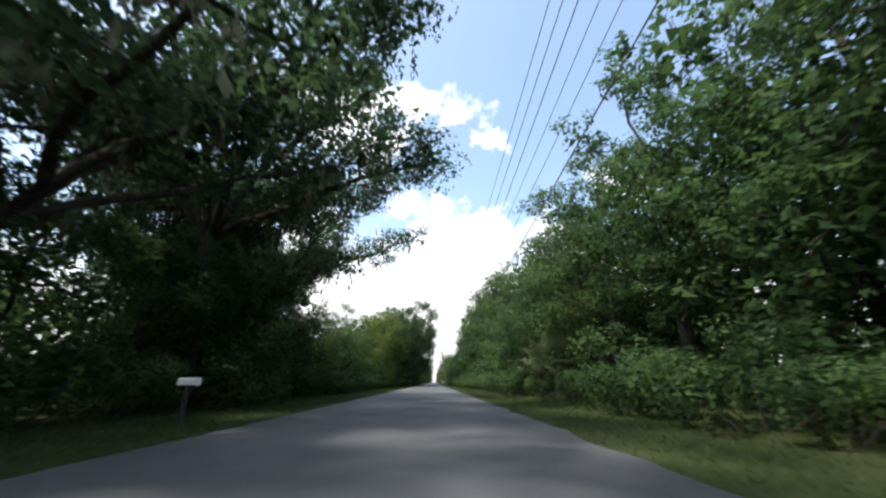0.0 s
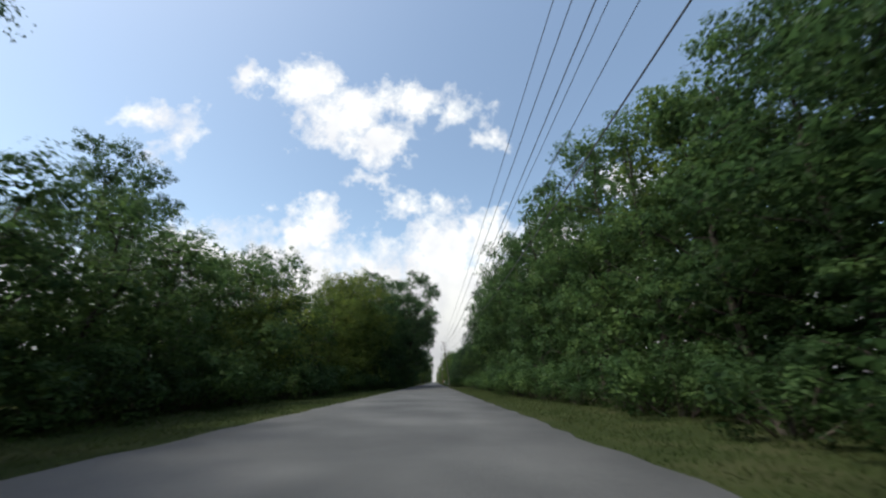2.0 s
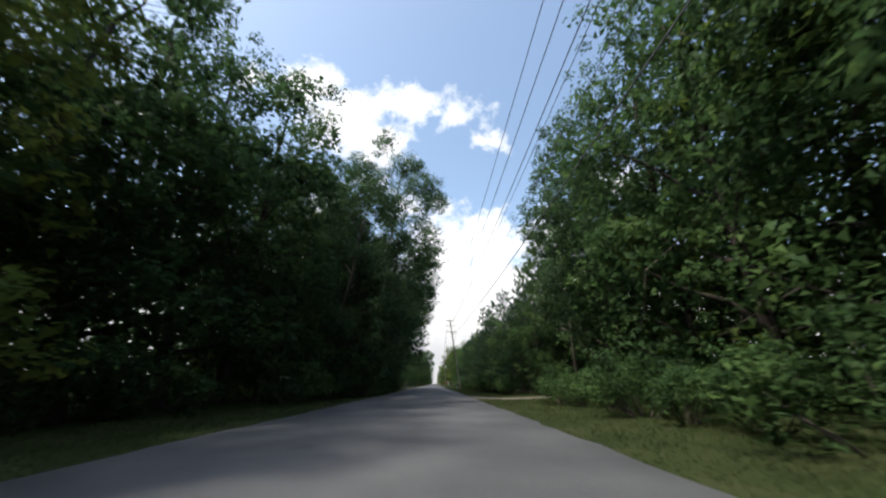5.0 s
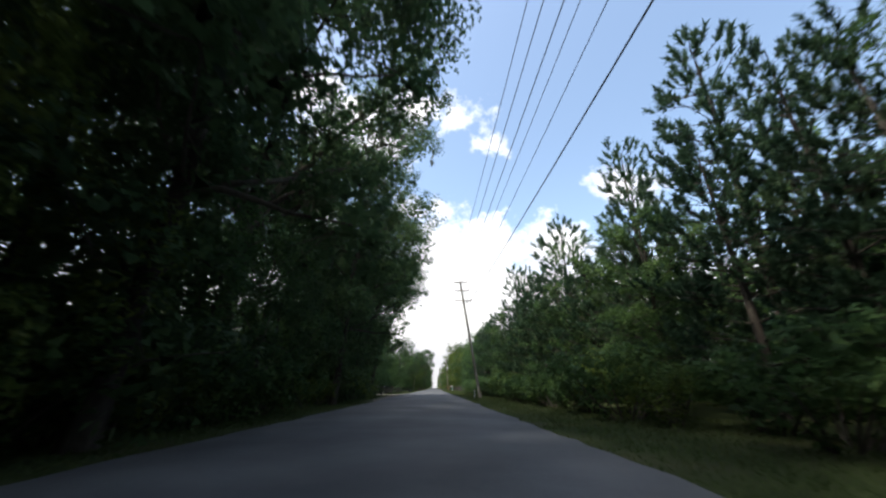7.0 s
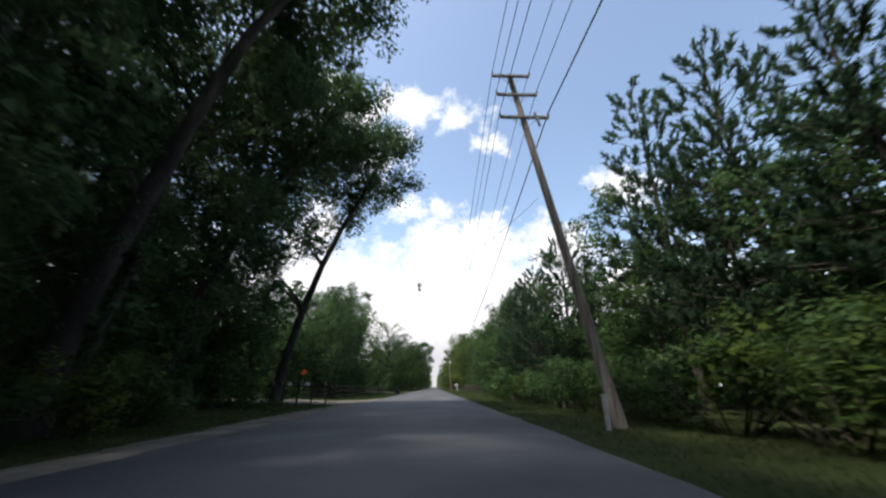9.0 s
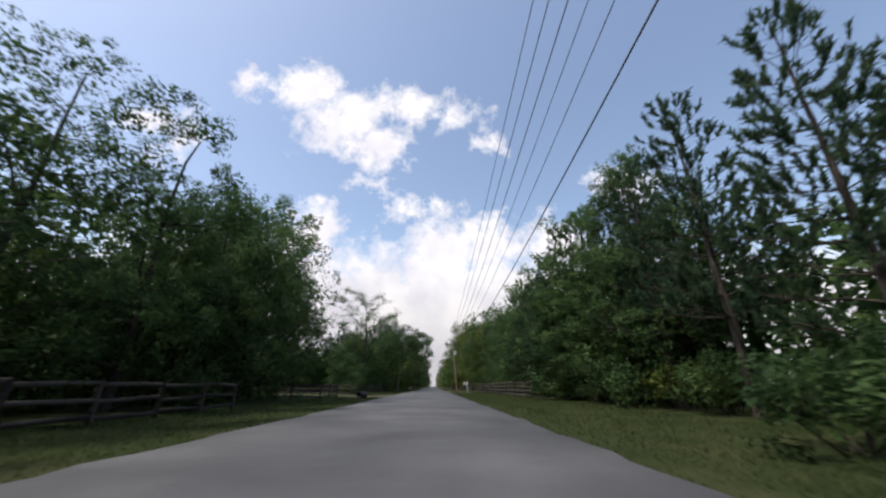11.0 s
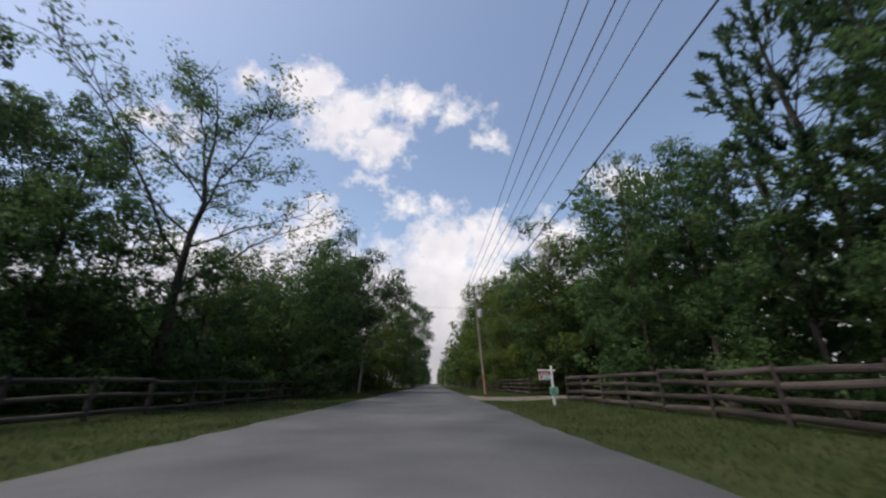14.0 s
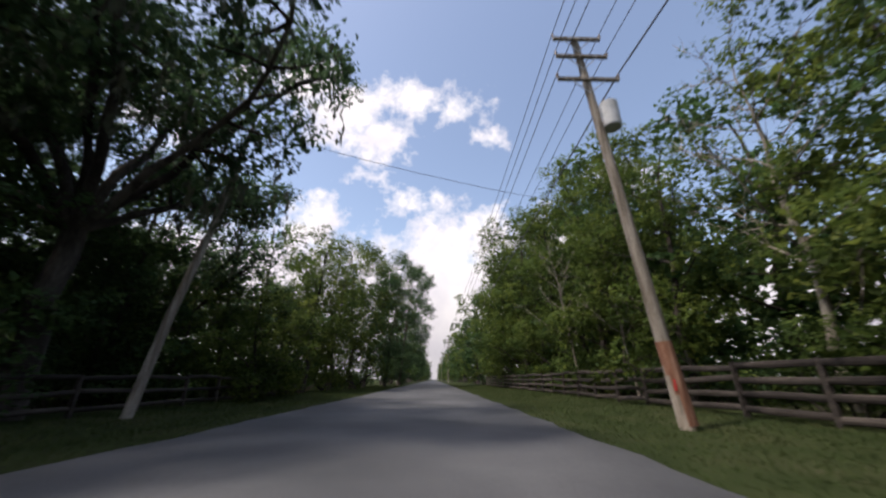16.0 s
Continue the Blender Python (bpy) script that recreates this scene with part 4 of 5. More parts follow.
for x, y, h, kind in [(-14, 190, 11, "under_a"), (-12.5, 197, 13, "hard_a"), (-13.5, 203, 15.0, "hard_b"), (-14, 209, 12, "hard_a"), (-15.0, 213, 14.5, "round_a"), (-17.4, 214.5, 17.0, "tall_b"), (-16.6, 210.5, 15.5, "hard_b"), (-16, 218, 9, "under_a"), (-20, 219, 8, "under_a"), (-19, 193, 14, "far_a"), (-20, 201, 14, "far_b"),
                      (-21, 209, 13, "far_a"), (-24, 186, 12, "far_a"), (-26, 176, 14, "far_a"), (-22, 170, 15, "far_b"), (-15, 193, 7, "under_a"), (-17, 198, 8, "under_b"), (-16, 204, 7, "under_a"), (-20, 178, 9, "under_a"), (-19.6, 217, 18.5, "tall_a"), (-21.4, 219.5, 18.5, "tall_b"), (-17, 213, 15, "hard_a")]:
    plant(kind, x, y, h)
# far tree line behind the paddock
for k in range(22):
    plant("far_a" if k % 3 else "far_b", -48 + 2 * rng.normal(), 205 + 5.0 * k, 12.5 + 2.5 * rng.random(), wide=1.2)
plant("crow_a", -17.0, 222.3, 20.8, wide=0.96)
plant("oak_b", -27.7, 249.5, 18.0, label="tall mossy oak standing in the paddock")
plant("crow_a", -28.3, 250.7, 24.2, label="tall round-headed tree in the paddock")
plant("bare_a", -12.8, 255.0, 18.0, turn=0, wide=1.3)
plant("hard_b", -16.5, 253.0, 12.5, wide=1.1)
plant("under_a", -10.8, 241.5, 4.4)
for x, y, h, kind in [(-23, 247, 8.5, "under_a"), (-29, 245, 8.5, "under_a"), (-34, 248, 9, "hard_a"), (-38, 251, 10, "hard_b"), (-20.5, 252, 9, "under_a"), (-42, 256, 11, "hard_a"), (-44, 247, 11, "hard_b"), (-26, 256, 9, "under_a"), (-33, 255, 9.5, "under_a"),
                      (-14.5, 288, 8.5, "under_a"), (-17.5, 285, 9, "under_a"), (-9.8, 292.5, 6.5, "under_b"), (-13.2, 295, 9, "hard_c"), (-20, 290, 11, "hard_a"), (-16.5, 281, 7.5, "under_a")]:
    plant(kind, x, y, h, wide=1.1)
plant("crow_a", -31.0, 263.0, 25.0, turn=120, label="tall round-headed tree in the paddock")
# The hard_c trees at 303 to 316 m have sunlight in their leaf colour.
for x, y, h, kind in [(-14, 244, 6.5, "under_a"), (-16, 248, 8, "under_a"), (-12.5, 255, 8, "under_a"), (-13.5, 259, 9, "hard_b"), (-12.0, 268.3, 13.2, "round_a"), (-13.5, 263.5, 7, "under_a"), (-17, 266, 12, "hard_c"),
                      (-18, 257, 11, "far_a"), (-20, 272, 12, "far_b"), (-24, 262, 12, "far_a"), (-12.4, 279.0, 7.5, "under_a"), (-15.6, 283.5, 17, "tall_b"), (-14.0, 288.0, 12, "hard_b"), (-19.5, 281.0, 16, "tall_a"), (-14.6, 279.6, 9, "under_a"), (-16, 277, 15, "oak_a"), (-16, 293, 13, "oak_a"), (-10.6, 297, 7, "under_b"), (-12.5, 290, 6, "under_b"), (-19, 285, 14, "far_a"), (-20, 297, 16, "far_a"),
                      (-10.8, 303, 15, "hard_c"), (-10.5, 309, 16, "hard_c"), (-9.5, 316, 19, "hard_c"), (-9.5, 323, 20, "tall_a"), (-17, 308, 17, "far_a"),
                      (-17, 318, 18, "far_b"), (-17, 330, 19, "far_a")]:
    plant(kind, x, y, h)
plant("oak_b", -11.4, 282.4, 18.6, turn=324)
# crowns that close over the far road
for x, y, h, kind, turn in [(-7.6, 330, 21, "wall_a", 0), (-6.2, 337, 22, "wall_b", 6), (-6.6, 345, 23, "wall_a", -6)]:
    plant(kind, x, y, h, turn=turn)
# the avenue goes on to the horizon
y = 346.0
while y < 900:
    plant("dist_a" if rng.random() < 0.5 else "dist_b", 11 + rng.normal(0, 0.9), y, 19 + 3 * rng.random())
    plant("dist_a" if rng.random() < 0.7 else "dist_b", -10.5 + rng.normal(0, 0.9), y + 2, 20 + 3 * rng.random())
    y += 9 + (y - 346) * 0.035

for y0 in range(105, 174, 4):
    plant("under_a" if y0 % 3 else "under_b", -11.5 - 1.5 * rng.random(), y0 + rng.random(), 5 + 3 * rng.random())


def deep_woods(x0, x1, y0, y1, top, n, seed):
    """The dim mass of leaves behind the first rows of trees."""
    r = np.random.default_rng(seed)
    y = y0 + (y1 - y0) * r.random(n)
    c = np.stack([x0 + (x1 - x0) * r.random(n), y, np.zeros(n)], 1)
    h = np.array([table(top, v) for v in y]) * (0.85 + 0.15 * np.sin(y * 0.9) * np.sin(y * 0.37 + 1))
    c[:, 0] += 1.3 * np.sin(y * 0.23 + seed) + 0.9 * np.sin(y * 0.61) + r.normal(0, 0.7, n)      # uneven edges
    c[:, 2] = h * r.random(n) ** 1.35
    return tagged(part("woods", foliage(c, 1, 0.5, 0.36, r, slim=0.8, crown=0.0), M_LEAF), "dense dim woods behind the roadside trees", "woods", kind="stuff")


deep_woods(17, 27, -20, 345, [(a, b * 0.86) for a, b in R_H], 85000, 31)
deep_woods(-30, -17, -20, 172, [(-40, 8), (30, 7), (45, 6), (64, 7), (78, 10), (90, 13), (106, 15), (116, 14), (124, 7), (148, 6), (162, 5), (172, 5)], 30000, 32)
deep_woods(-58, -50, 180, 345, [(180, 14), (345, 15)], 56000, 33)
deep_woods(-34, -18, 253, 345, [(253, 7), (290, 10), (345, 15)], 16000, 34)
deep_woods(-30, -16, 186, 222, [(186, 7), (205, 11), (222, 9)], 9000, 35)

# ---------------------------------------------------------------- shrubs along the edge of the woods
for side in (1, -1):
    y = -10.0
    while y < 345:
        x = 6.9 if side > 0 else -7.6 if 104 < y < 173 else -9.6
        step = 1.7 + 0.8 * rng.random()
        skip = (24 < y < 31 or 108 < y < 121 or 205 < y < 345) if side > 0 else 165 < y < 345
        if side > 0 and 195 < y < 345:
            x, skip = 11.0, 262 < y < 272 or rng.random() < 0.3
        if side < 0 and 240 < y < 345:
            x, skip = -12.0, rng.random() < 0.35
        if not skip:
            h = 1.4 + 1.8 * rng.random()
            plant(("bush_a", "bush_c", "bush_a", "bush_c", "bush_b" if y > 119 else "bush_a")[rng.integers(5)], x + side * abs(rng.normal(0, 0.7)), y, h, wide=1.1)
        y += step

# ---------------------------------------------------------------- poles and wires


def utility_pole(x, y, height, lean_x, lean_y, arms, label, tank=False):
    """A wooden pole with crossarms, insulators and hardware; returns where the wires are held."""
    p = thing("utility_pole", label, "utility pole", x, y, group="poles along the road")
    top = np.array([lean_x, lean_y, height])
    s = np.linspace(0, 1, 8)[:, None]
    pts = np.array([0, 0, -0.5]) + (top - np.array([0, 0, -0.5])) * s
    smooth(part("shaft", tube(pts, np.linspace(0.19, 0.115, 8), 12), M_POLE, p))
    part("pole_cap", tube([top - (0, 0, 0.02), top + (0, 0, 0.04)], [0.125, 0.10], 12), M_STEEL, p)
    held = []
    for down, half, wires in arms:
        c = top * (1 - down / height)
        part("crossarm", block(c[0] - half, c[0] + half, c[1] - 0.20, c[1] - 0.09, c[2] - 0.06, c[2] + 0.06), M_POLE, p)
        for sx in (-1, 1):
            part("brace", tube([(c[0] + sx * half * 0.55, c[1] - 0.15, c[2] - 0.06), (c[0], c[1] - 0.12, c[2] - 0.55)], 0.018, 5), M_STEEL, p)
        for w in wires:
            wx = c[0] + w * half
            ins = tube([(wx, c[1] - 0.145, c[2] + 0.05), (wx, c[1] - 0.145, c[2] + 0.10), (wx, c[1] - 0.145, c[2] + 0.13), (wx, c[1] - 0.145, c[2] + 0.19), (wx, c[1] - 0.145, c[2] + 0.23)],
                       [0.02, 0.05, 0.035, 0.055, 0.03], 8)
            smooth(part("insulator", ins, M_PORCELAIN, p))
            held.append((x + wx, y + c[1] - 0.145, c[2] + 0.24))
    if tank:
        c = top * (1 - 3.1 / height)
        t = part("transformer", tube([c + (0.42, -0.1, -0.95), c + (0.42, -0.1, -0.9), c + (0.42, -0.1, 0.0), c + (0.42, -0.1, 0.06)], [0.26, 0.29, 0.29, 0.22], 16), M_GREYPAINT, p, "grey transformer can")
        for sx in (-0.1, 0.1):
            part("bushing", tube([c + (0.42 + sx, -0.1, 0.05), c + (0.42 + sx, -0.1, 0.14), c + (0.42 + sx, -0.1, 0.3)], [0.05, 0.035, 0.02], 8), M_PORCELAIN, t)
        part("bracket", block(c[0] + 0.08, c[0] + 0.2, c[1] - 0.16, c[1] - 0.04, c[2] - 0.75, c[2] - 0.15), M_STEEL, p)
    return p, held


ARMS_A = [(0.15, 0.85, (-1, 1)), (1.35, 0.9, (-1, 1)), (2.7, 1.05, (-1, 1))]
ARMS_B = [(0.15, 0.85, (-1, 1)), (1.0, 0.9, (-1, 1)), (2.05, 1.05, (-1, 1))]
WOOD = "tall grey wooden utility pole with three crossarms"
_, h0 = utility_pole(4.9, -22.0, 14.8, 0, 0, ARMS_A, WOOD)
pole_a, h1 = utility_pole(5.5, 164.2, 14.5, -2.1, 1.0, ARMS_A, "leaning wooden utility pole with three crossarms")
pole_b, h2 = utility_pole(6.0, 281.0, 12.6, -1.0, 0.2, ARMS_B, "grey wooden utility pole with a transformer can", True)
_, h3 = utility_pole(4.8, 398.0, 14.2, 0, 0, ARMS_A, WOOD)
_, h4 = utility_pole(4.8, 515.0, 14.2, 0, 0, ARMS_A, WOOD)
_, h5 = utility_pole(4.8, 640.0, 14.2, 0, 0, ARMS_A, WOOD)
c = pole_a
smooth(part("bolt_bracket", tube([(-1.2, 0.9, 12.0), (-0.9, 0.8, 12.1)], 0.03, 6), M_STEEL, c))
part("streetlight_stub", tube([(-1.1, 0.6, 11.3), (-1.3, 0.5, 11.9)], [0.06, 0.07], 8), M_STEEL, c)
part("bare_wood_base", tube([(0.0, 0, -0.02), (-0.1, 0.015, 1.0), (-0.185, 0.03, 1.9)], [0.197, 0.192, 0.186], 12, False), M_RUST, pole_b, "reddish worn lower part")
part("tag", block(-0.23, -0.2, -0.16, -0.05, 0.75, 1.0, 0.004), M_RED, pole_b, "small red tag")


def wire(a, b, sag, radius, label="dark overhead power line"):
    s = np.linspace(0, 1, 40)
    p = np.array(a)[None] * (1 - s[:, None]) + np.array(b)[None] * s[:, None]
    p[:, 2] -= 4 * sag * s * (1 - s)
    return tagged(part("overhead_wire", tube(p, radius, 5, False), M_WIRE), label, "wire", "overhead wires")


for hs, sag in ((list(zip(h0, h1)), 3.2), (list(zip(h1, h2)), 2.7), (list(zip(h2, h3)), 1.2), (list(zip(h3, h4)), 1.2), (list(zip(h4, h5)), 1.2)):
    for k, (a, b) in enumerate(hs):
        wire(a, b, sag * (1 + 0.10 * (k // 2)), 0.030 if k == 5 else 0.016, "thick twisted overhead cable" if k == 5 else "dark overhead power line")

# ---------------------------------------------------------------- small service pole, sign, mailboxes, fences
sp = thing("service_pole", "slim leaning wooden pole beside the fence", "utility pole", -9.0, 283.5)
smooth(part("shaft", tube([(0, 0, -0.4), (0.15, 0.5, 3), (0.4, 1.0, 6), (0.75, 1.6, 11.6)], [0.16, 0.145, 0.13, 0.10], 10), M_POLE, sp))
part("pole_cap", tube([(0.75, 1.6, 11.58), (0.75, 1.6, 11.66)], [0.105, 0.08], 10), M_STEEL, sp)
wire((-8.25, 285.1, 11.55), (10.5, 293.0, 12.0), 0.4, 0.014, "dark service wire crossing the road")
wire((4.2, 165.5, 8.2), (-8.0, 176.6, 8.0), 2.35, 0.007, "dark service wire crossing the road")


def moss_tuft(x, y, z, length, seed):
    """A strand of grey moss caught on a wire."""
    r = np.random.default_rng(seed)
    m = 26
    d = np.sort(r.random(m)) * length
    cc = np.array([x, y, z]) + np.stack([r.normal(0, 0.05, m), r.normal(0, 0.05, m), -d], 1)
    al = np.stack([r.normal(0, 0.03, m), r.normal(0, 0.03, m), np.full(m, -0.09)], 1)
    ac = np.stack([r.normal(0, 0.03, m), r.normal(0, 0.03, m), np.zeros(m)], 1)
    return tagged(part("moss_tuft", quads(cc, al, ac), M_MOSS), "tuft of grey moss caught on the overhead wire", "moss", "moss tufts")


moss_tuft(-0.75, 170.0, 5.87, 0.40, 1)
moss_tuft(-3.8, 172.8, 5.93, 0.22, 2)


def for_sale_sign(x, y):
    s = thing("yard_sign", "white post sign with a red and white hanging panel", "sign", x, y, 0.0, 4)
    part("post", block(-0.05, 0.05, -0.05, 0.05, -0.3, 1.93), M_WHITE, s)
    part("arm", block(-0.78, 0.22, -0.04, 0.04, 1.64, 1.73), M_WHITE, s)
    panel = part("panel", block(-0.74, -0.08, -0.012, 0.012, 1.16, 1.60, 0.004), M_WHITE, s, "white hanging panel")
    part("red_band", block(-0.73, -0.09, -0.018, -0.013, 1.46, 1.59, 0), M_RED, panel, "red band")
    b = bmesh.new()
    bmesh.ops.create_uvsphere(b, u_segments=12, v_segments=8, radius=0.075)
    bmesh.ops.scale(b, vec=(1, 0.06, 1.15), verts=b.verts)
    bmesh.ops.translate(b, vec=(-0.60, -0.016, 1.33), verts=b.verts)
    part("emblem", b, M_RED, panel, "plain dark red emblem")
    part("text_bar", block(-0.66, -0.18, -0.022, -0.0185, 1.505, 1.545, 0), M_WHITE, panel)
    for z, x0, x1 in ((1.40, -0.48, -0.12), (1.32, -0.48, -0.16), (1.25, -0.48, -0.12)):
        part("text_bar", block(x0, x1, -0.018, -0.013, z - 0.018, z + 0.018, 0), M_GREYPAINT, panel)
    part("lower_band", block(-0.73, -0.09, -0.018, -0.013, 1.17, 1.205, 0), M_BLUE, panel, "dark blue band")
    for hx in (-0.66, -0.16):
        part("hook", tube([(hx, 0, 1.65), (hx, 0, 1.595)], 0.008, 5), M_STEEL, s)
    board = part("board", block(-0.22, 0.24, -0.085, -0.06, 0.42, 0.82, 0.004), M_GREEN, s, "pale green board on the post")
    for k in range(5):
        part("text_bar", block(-0.16, 0.18 - 0.07 * (k % 2), -0.091, -0.086, 0.73 - 0.065 * k, 0.752 - 0.065 * k, 0), M_INK, board)
    return s


for_sale_sign(6.55, 258.5)


def mailbox(name, x, y, z, rz, mat, label, post=True, length=0.50):
    m = thing(name, label, "mailbox", x, y, 0, rz, "mailboxes")
    w = 0.085
    prof = [(-w, 0), (w, 0), (w, 0.12)] + [(w * math.cos(a), 0.12 + w * math.sin(a)) for a in np.linspace(0.3, math.pi - 0.3, 6)] + [(-w, 0.12)]
    vs = [(px, -length / 2, z + pz) for px, pz in prof] + [(px, length / 2, z + pz) for px, pz in prof]
    k = len(prof)
    f = [tuple(reversed(range(k))), tuple(range(k, 2 * k))] + [(i, (i + 1) % k, k + (i + 1) % k, k + i) for i in range(k)]
    part("box", (vs, f), mat, m)
    d = part("door", ([(px * 1.04, -length / 2 - 0.012, z + 0.1 + (pz - 0.1) * 1.04) for px, pz in prof] + [(px * 1.04, -length / 2 + 0.01, z + 0.1 + (pz - 0.1) * 1.04) for px, pz in prof],
             f), mat, m)
    part("handle", block(-0.02, 0.02, -length / 2 - 0.035, -length / 2 - 0.012, z + 0.13, z + 0.15, 0), M_STEEL, d)
    part("flag", block(w + 0.003, w + 0.012, -0.1, -0.04, z + 0.08, z + 0.24, 0), M_RED, m)
    if post:
        part("post", block(-0.05, 0.05, -0.05, 0.05, -0.3 + ground_z(x, y), z - 0.02), M_FENCE, m)
        part("bracket", block(-0.08, 0.08, -0.2, 0.2, z - 0.021, z - 0.001, 0), M_FENCE, m)
    return m


mailbox("mailbox", -7.0, 10.9, 0.92, 78, M_WHITE, "white mailbox on a short wooden post", length=0.62)
mailbox("mailbox", -9.0, 107.6, 1.20, 80, M_WHITE, "white mailbox on a wooden post", length=0.60)

rack = thing("mailbox_stand", "dark wooden shelf on posts carrying mailboxes", "stand", -7.9, 175.2, 0, 12)
part("shelf", block(-1.7, 1.7, -0.16, 0.16, 1.02, 1.07), M_FENCE, rack)
for k in range(5):
    part("post", block(-1.6 + 0.8 * k - 0.05, -1.6 + 0.8 * k + 0.05, -0.05, 0.05, -0.4, 1.02), M_FENCE, rack)
for k in range(7):
    wx = -1.45 + 0.48 * k
    cx, cy = -7.9 + math.cos(radians(12)) * wx, 175.2 + math.sin(radians(12)) * wx
    mailbox("mailbox", cx, cy, 1.072, 12 + rng.normal(0, 4), (M_BLACK, M_BLACK, M_STEEL, M_BLACK, M_GREYPAINT, M_BLACK, M_BLACK)[k],
            "dark weathered mailbox on a shared wooden stand", False, 0.55)


def fence(label, pts, rails, height, post_gap=2.4, sag=0.03, deep=0.35):
    """A split-rail fence: each post and each rail is a piece."""
    fo = thing("fence", label, "fence", group="roadside fences")
    for (x0, y0), (x1, y1) in zip(pts, pts[1:]):
        ln = math.hypot(x1 - x0, y1 - y0)
        k = max(1, round(ln / post_gap))
        for i in range(k + 1):
            s = i / k
            x, yy = x0 + (x1 - x0) * s, y0 + (y1 - y0) * s
            g = ground_z(x, yy)
            b = block(-0.065, 0.065, -0.065, 0.065, -0.4, height + 0.08 + rng.normal(0, 0.02), 0.012)
            o = part("post", b, M_FENCE, fo)
            o.matrix_basis = pose(x, yy, g, rng.normal(0, 1), rng.normal(0, 1), rng.normal(0, 6))
            if i < k:
                xn, yn = x0 + (x1 - x0) * (i + 1) / k, y0 + (y1 - y0) * (i + 1) / k
                gn = ground_z(xn, yn)
                for j in range(rails):
                    z = 0.22 + (height - 0.26) * j / (rails - 1)
                    a = np.array([x, yy, g + z + rng.normal(0, sag)])
                    e = np.array([xn, yn, gn + z + rng.normal(0, sag)])
                    d = (e - a) / np.linalg.norm(e - a) * 0.06
                    mid = (a + e) / 2 + rng.normal(0, 0.015, 3)
                    v, f = tube([a - d, mid, e + d], [0.048, 0.054, 0.048], 8)
                    v[:, 2] += (v[:, 2] - np.repeat([a[2], mid[2], e[2]], 8)) * deep      # split logs are taller than thick
                    part("rail", (v, f), M_FENCE, fo)
    return fo


fence("weathered grey split-rail fence with four rails", [(9.0, 221), (8.9, 240), (8.6, 262.0), (11.5, 263.5), (22, 263.6)], 4, 1.42, deep=0.8)
fence("weathered grey split-rail fence with four rails", [(26, 271.5), (12, 271.4), (9.0, 273), (8.9, 300), (8.9, 335)], 4, 1.42, deep=0.8)
fence("dark weathered wooden fence along the paddock", [(-30, 219), (-12.0, 219.5), (-10.0, 221), (-9.8, 226)], 3, 1.15)
fence("dark weathered wooden fence along the paddock", [(-30, 238), (-11.0, 238), (-10.2, 240), (-10.4, 300)], 3, 1.15)
fence("weathered wooden fence beside the driveway", [(-16, 190.5), (-10.0, 191), (-9.8, 206)], 3, 1.15)

drum = thing("plastic_drum", "black plastic drum lying in the grass", "drum", -6.7, 223.0, 0.0, 65)
gz = ground_z(-6.7, 223)
zc = gz + 0.33
smooth(part("shell", tube([(-0.46, 0, zc), (-0.45, 0, zc), (-0.15, 0, zc), (-0.12, 0, zc), (-0.09, 0, zc), (0.15, 0, zc), (0.18, 0, zc), (0.45, 0, zc), (0.46, 0, zc)],
                          [0.27, 0.30, 0.31, 0.33, 0.31, 0.31, 0.33, 0.30, 0.27], 20), M_BLACK, drum))
part("rim", tube([(0.455, 0, zc), (0.485, 0, zc)], [0.30, 0.30], 20), M_BLACK, drum)
ped = thing("marker_post", "pale plastic cable marker post beside the pole", "marker post", 4.75, 163.5, ground_z(4.75, 163.5), 0)
part("post", block(-0.06, 0.06, -0.06, 0.06, -0.2, 0.85, 0.015), M_GREYPAINT, ped)
part("cap", block(-0.07, 0.07, -0.07, 0.07, 0.85, 0.93, 0.015), M_GREYPAINT, ped)

flag = thing("marker_flag", "orange diamond board on a thin stake", "sign", -12.0, 187.6, ground_z(-12, 187.6), 8)
part("stake", tube([(0, 0, -0.2), (0, 0, 2.1)], 0.018, 6), M_STEEL, flag)
bm = block(-0.22, 0.22, -0.012, 0.012, -0.22, 0.22, 0.004)
bmesh.ops.rotate(bm, cent=(0, 0, 0), matrix=Matrix.Rotation(radians(45), 3, "Y"), verts=bm.verts)
bmesh.ops.translate(bm, vec=(0, -0.032, 2.25), verts=bm.verts)
part("board", bm, M_ORANGE, flag)
tin = thing("newspaper_box", "red newspaper tube on a dark wooden post", "mailbox", -8.7, 147.8, ground_z(-8.7, 147.8), 75)
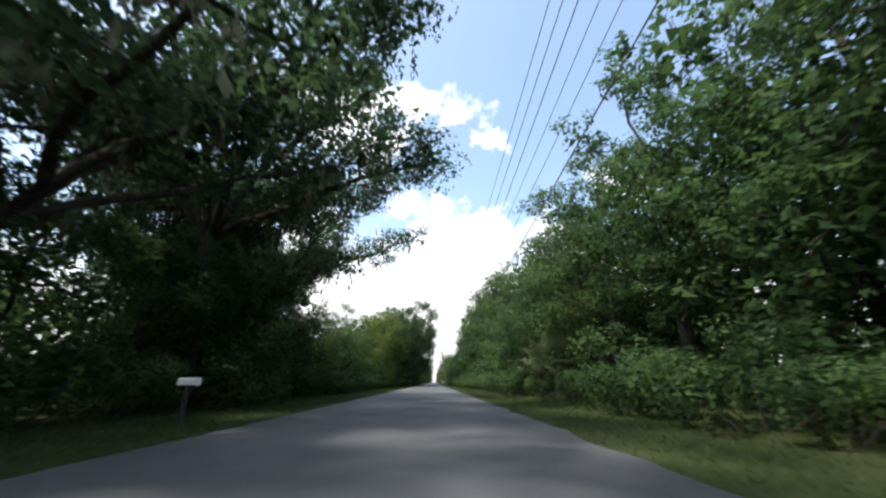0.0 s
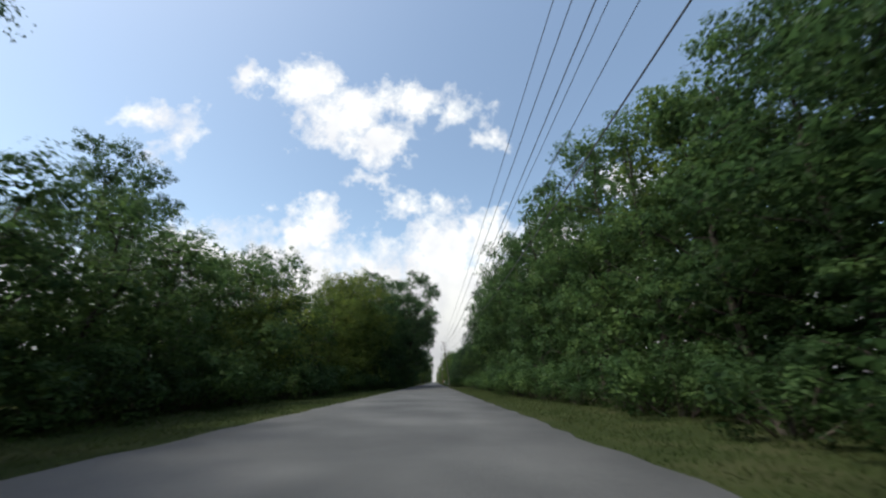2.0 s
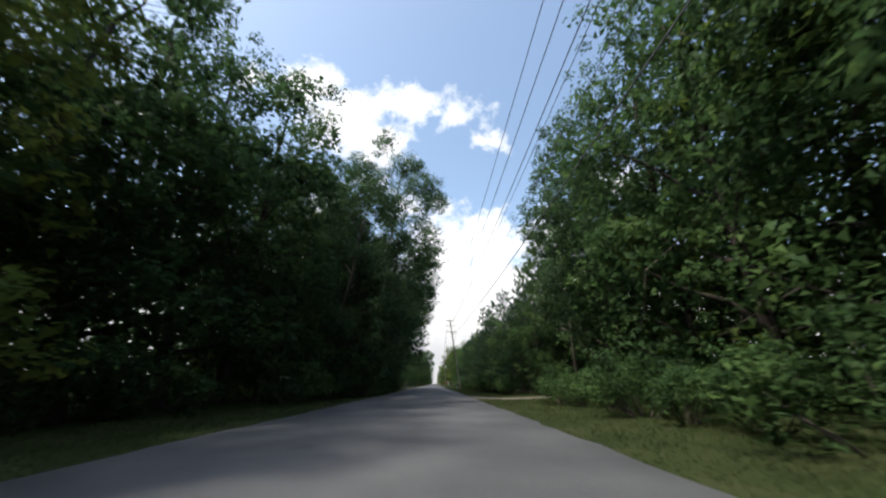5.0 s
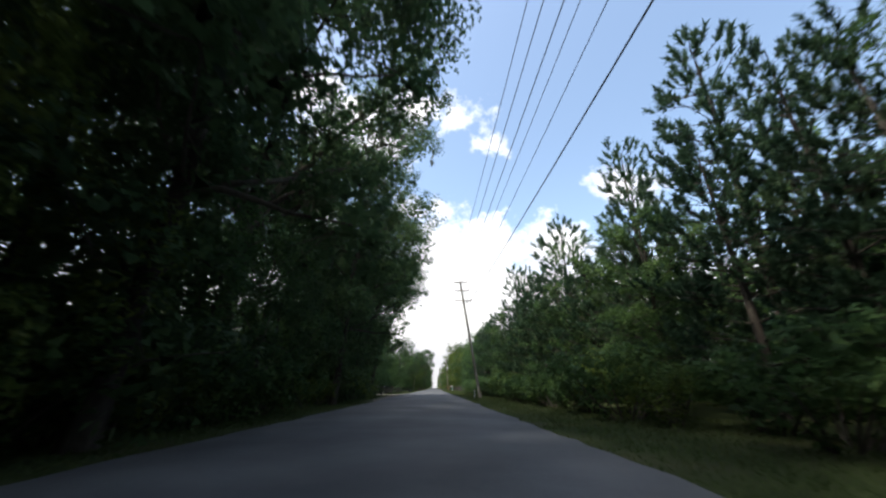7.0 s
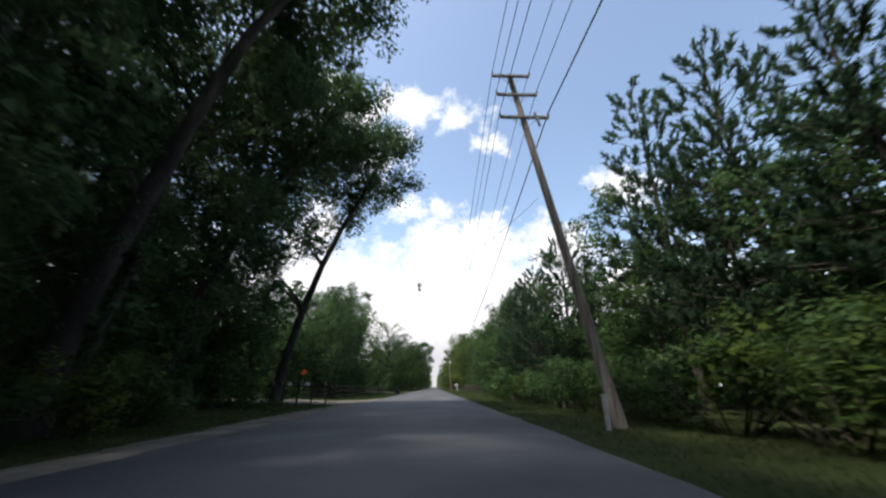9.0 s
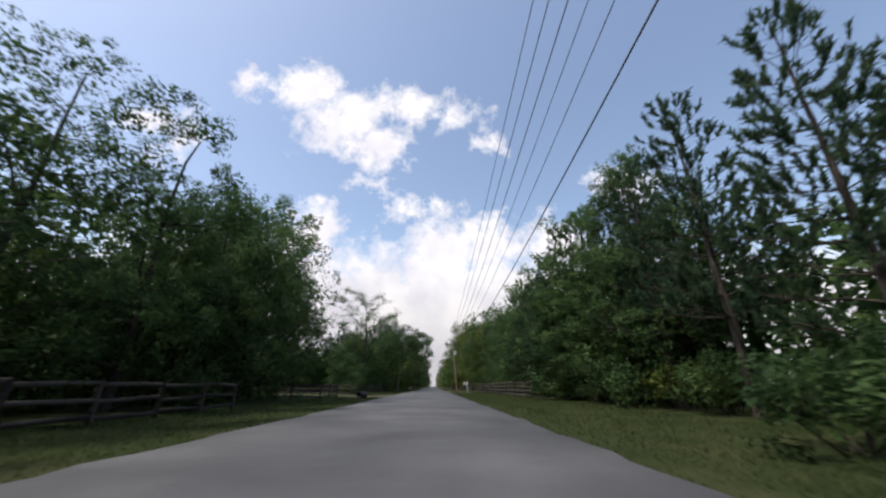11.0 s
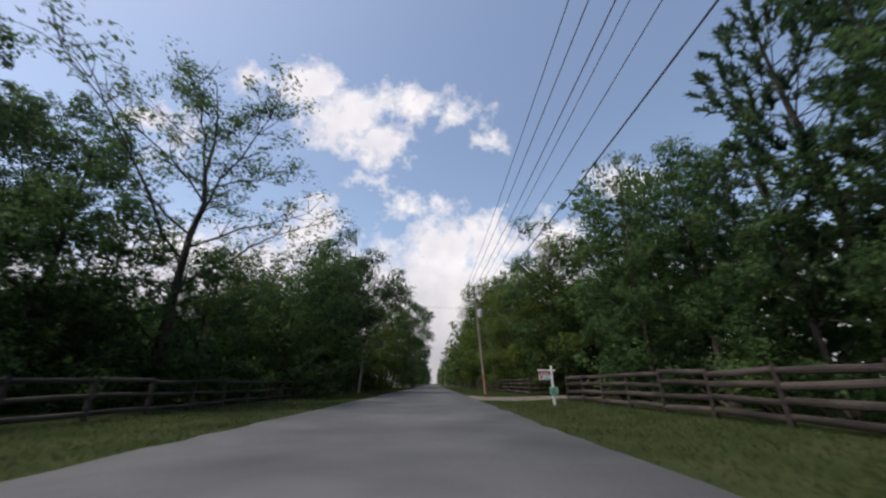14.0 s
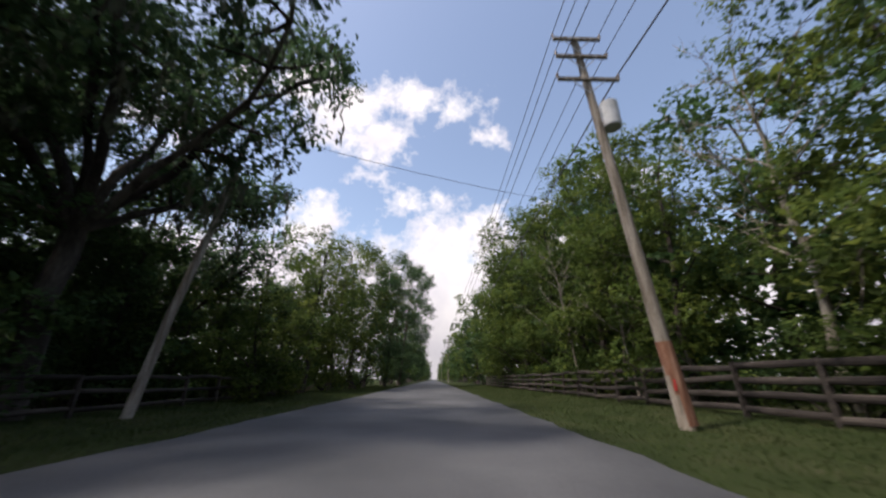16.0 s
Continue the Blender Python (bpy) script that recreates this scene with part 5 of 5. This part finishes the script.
part("post", block(-0.045, 0.045, -0.045, 0.045, -0.3, 1.08), M_FENCE, tin)
smooth(part("tube", tube([(0, -0.24, 1.19), (0, -0.22, 1.19), (0, 0.24, 1.19), (0, 0.25, 1.19)], [0.09, 0.11, 0.11, 0.09], 14), M_RED, tin))
part("label_plate", block(-0.05, 0.05, -0.262, -0.25, 1.14, 1.22, 0.003), M_WHITE, tin, "small white plate")

# ---------------------------------------------------------------- grass on the verges


def grass(name, x0, x1, y0, y1, per_m2, tall, seed, label):
    r = np.random.default_rng(seed)
    n = int((x1 - x0) * (y1 - y0) * per_m2)
    x, y = x0 + (x1 - x0) * r.random(n), y0 + (y1 - y0) * r.random(n)
    keep = np.ones(n, bool)
    for a, b, c, d in ((-41, -4.6, 177.5, 189), (2.8, 20, 112, 119), (-31, -4.6, 226.5, 236), (2.8, 30, 263, 272), (-6.6, -4.6, 150, 178)):
        keep &= ~((x > a) & (x < b) & (y > c) & (y < d) & (r.random(n) < 0.93))
    x, y = x[keep], y[keep]
    n = len(x)
    d = np.maximum(np.maximum(x - ROAD_R, ROAD_L - x), 0)
    z = -0.03 - 0.09 * np.minimum(1, d / 2.2) + 0.16 * np.minimum(1, np.maximum(0, d - 3) / 5) - 0.03
    h = tall * (0.4 + 0.9 * r.random(n)) * np.minimum(1, 0.35 + d * 0.5)
    a = r.random(n) * 6.283
    w = 0.011 + 0.016 * r.random(n)
    lean = r.normal(0, 0.9, (n, 2)) * h[:, None]
    v = np.stack([np.stack([x - np.cos(a) * w, y - np.sin(a) * w, z], 1), np.stack([x + np.cos(a) * w, y + np.sin(a) * w, z], 1),
                  np.stack([x + lean[:, 0], y + lean[:, 1], z + h + 0.03], 1)], 1).reshape(-1, 3)
    ob = part(name, (v, np.arange(3 * n).reshape(-1, 3).tolist()), M_GRASS)
    return tagged(ob, label, "grass", kind="stuff")


grass("grass", ROAD_R + 0.05, 9.5, -4, 340, 100, 0.10, 21, "short green roadside grass")
grass("grass", -10.5, ROAD_L - 0.05, -4, 340, 100, 0.10, 22, "short green roadside grass")
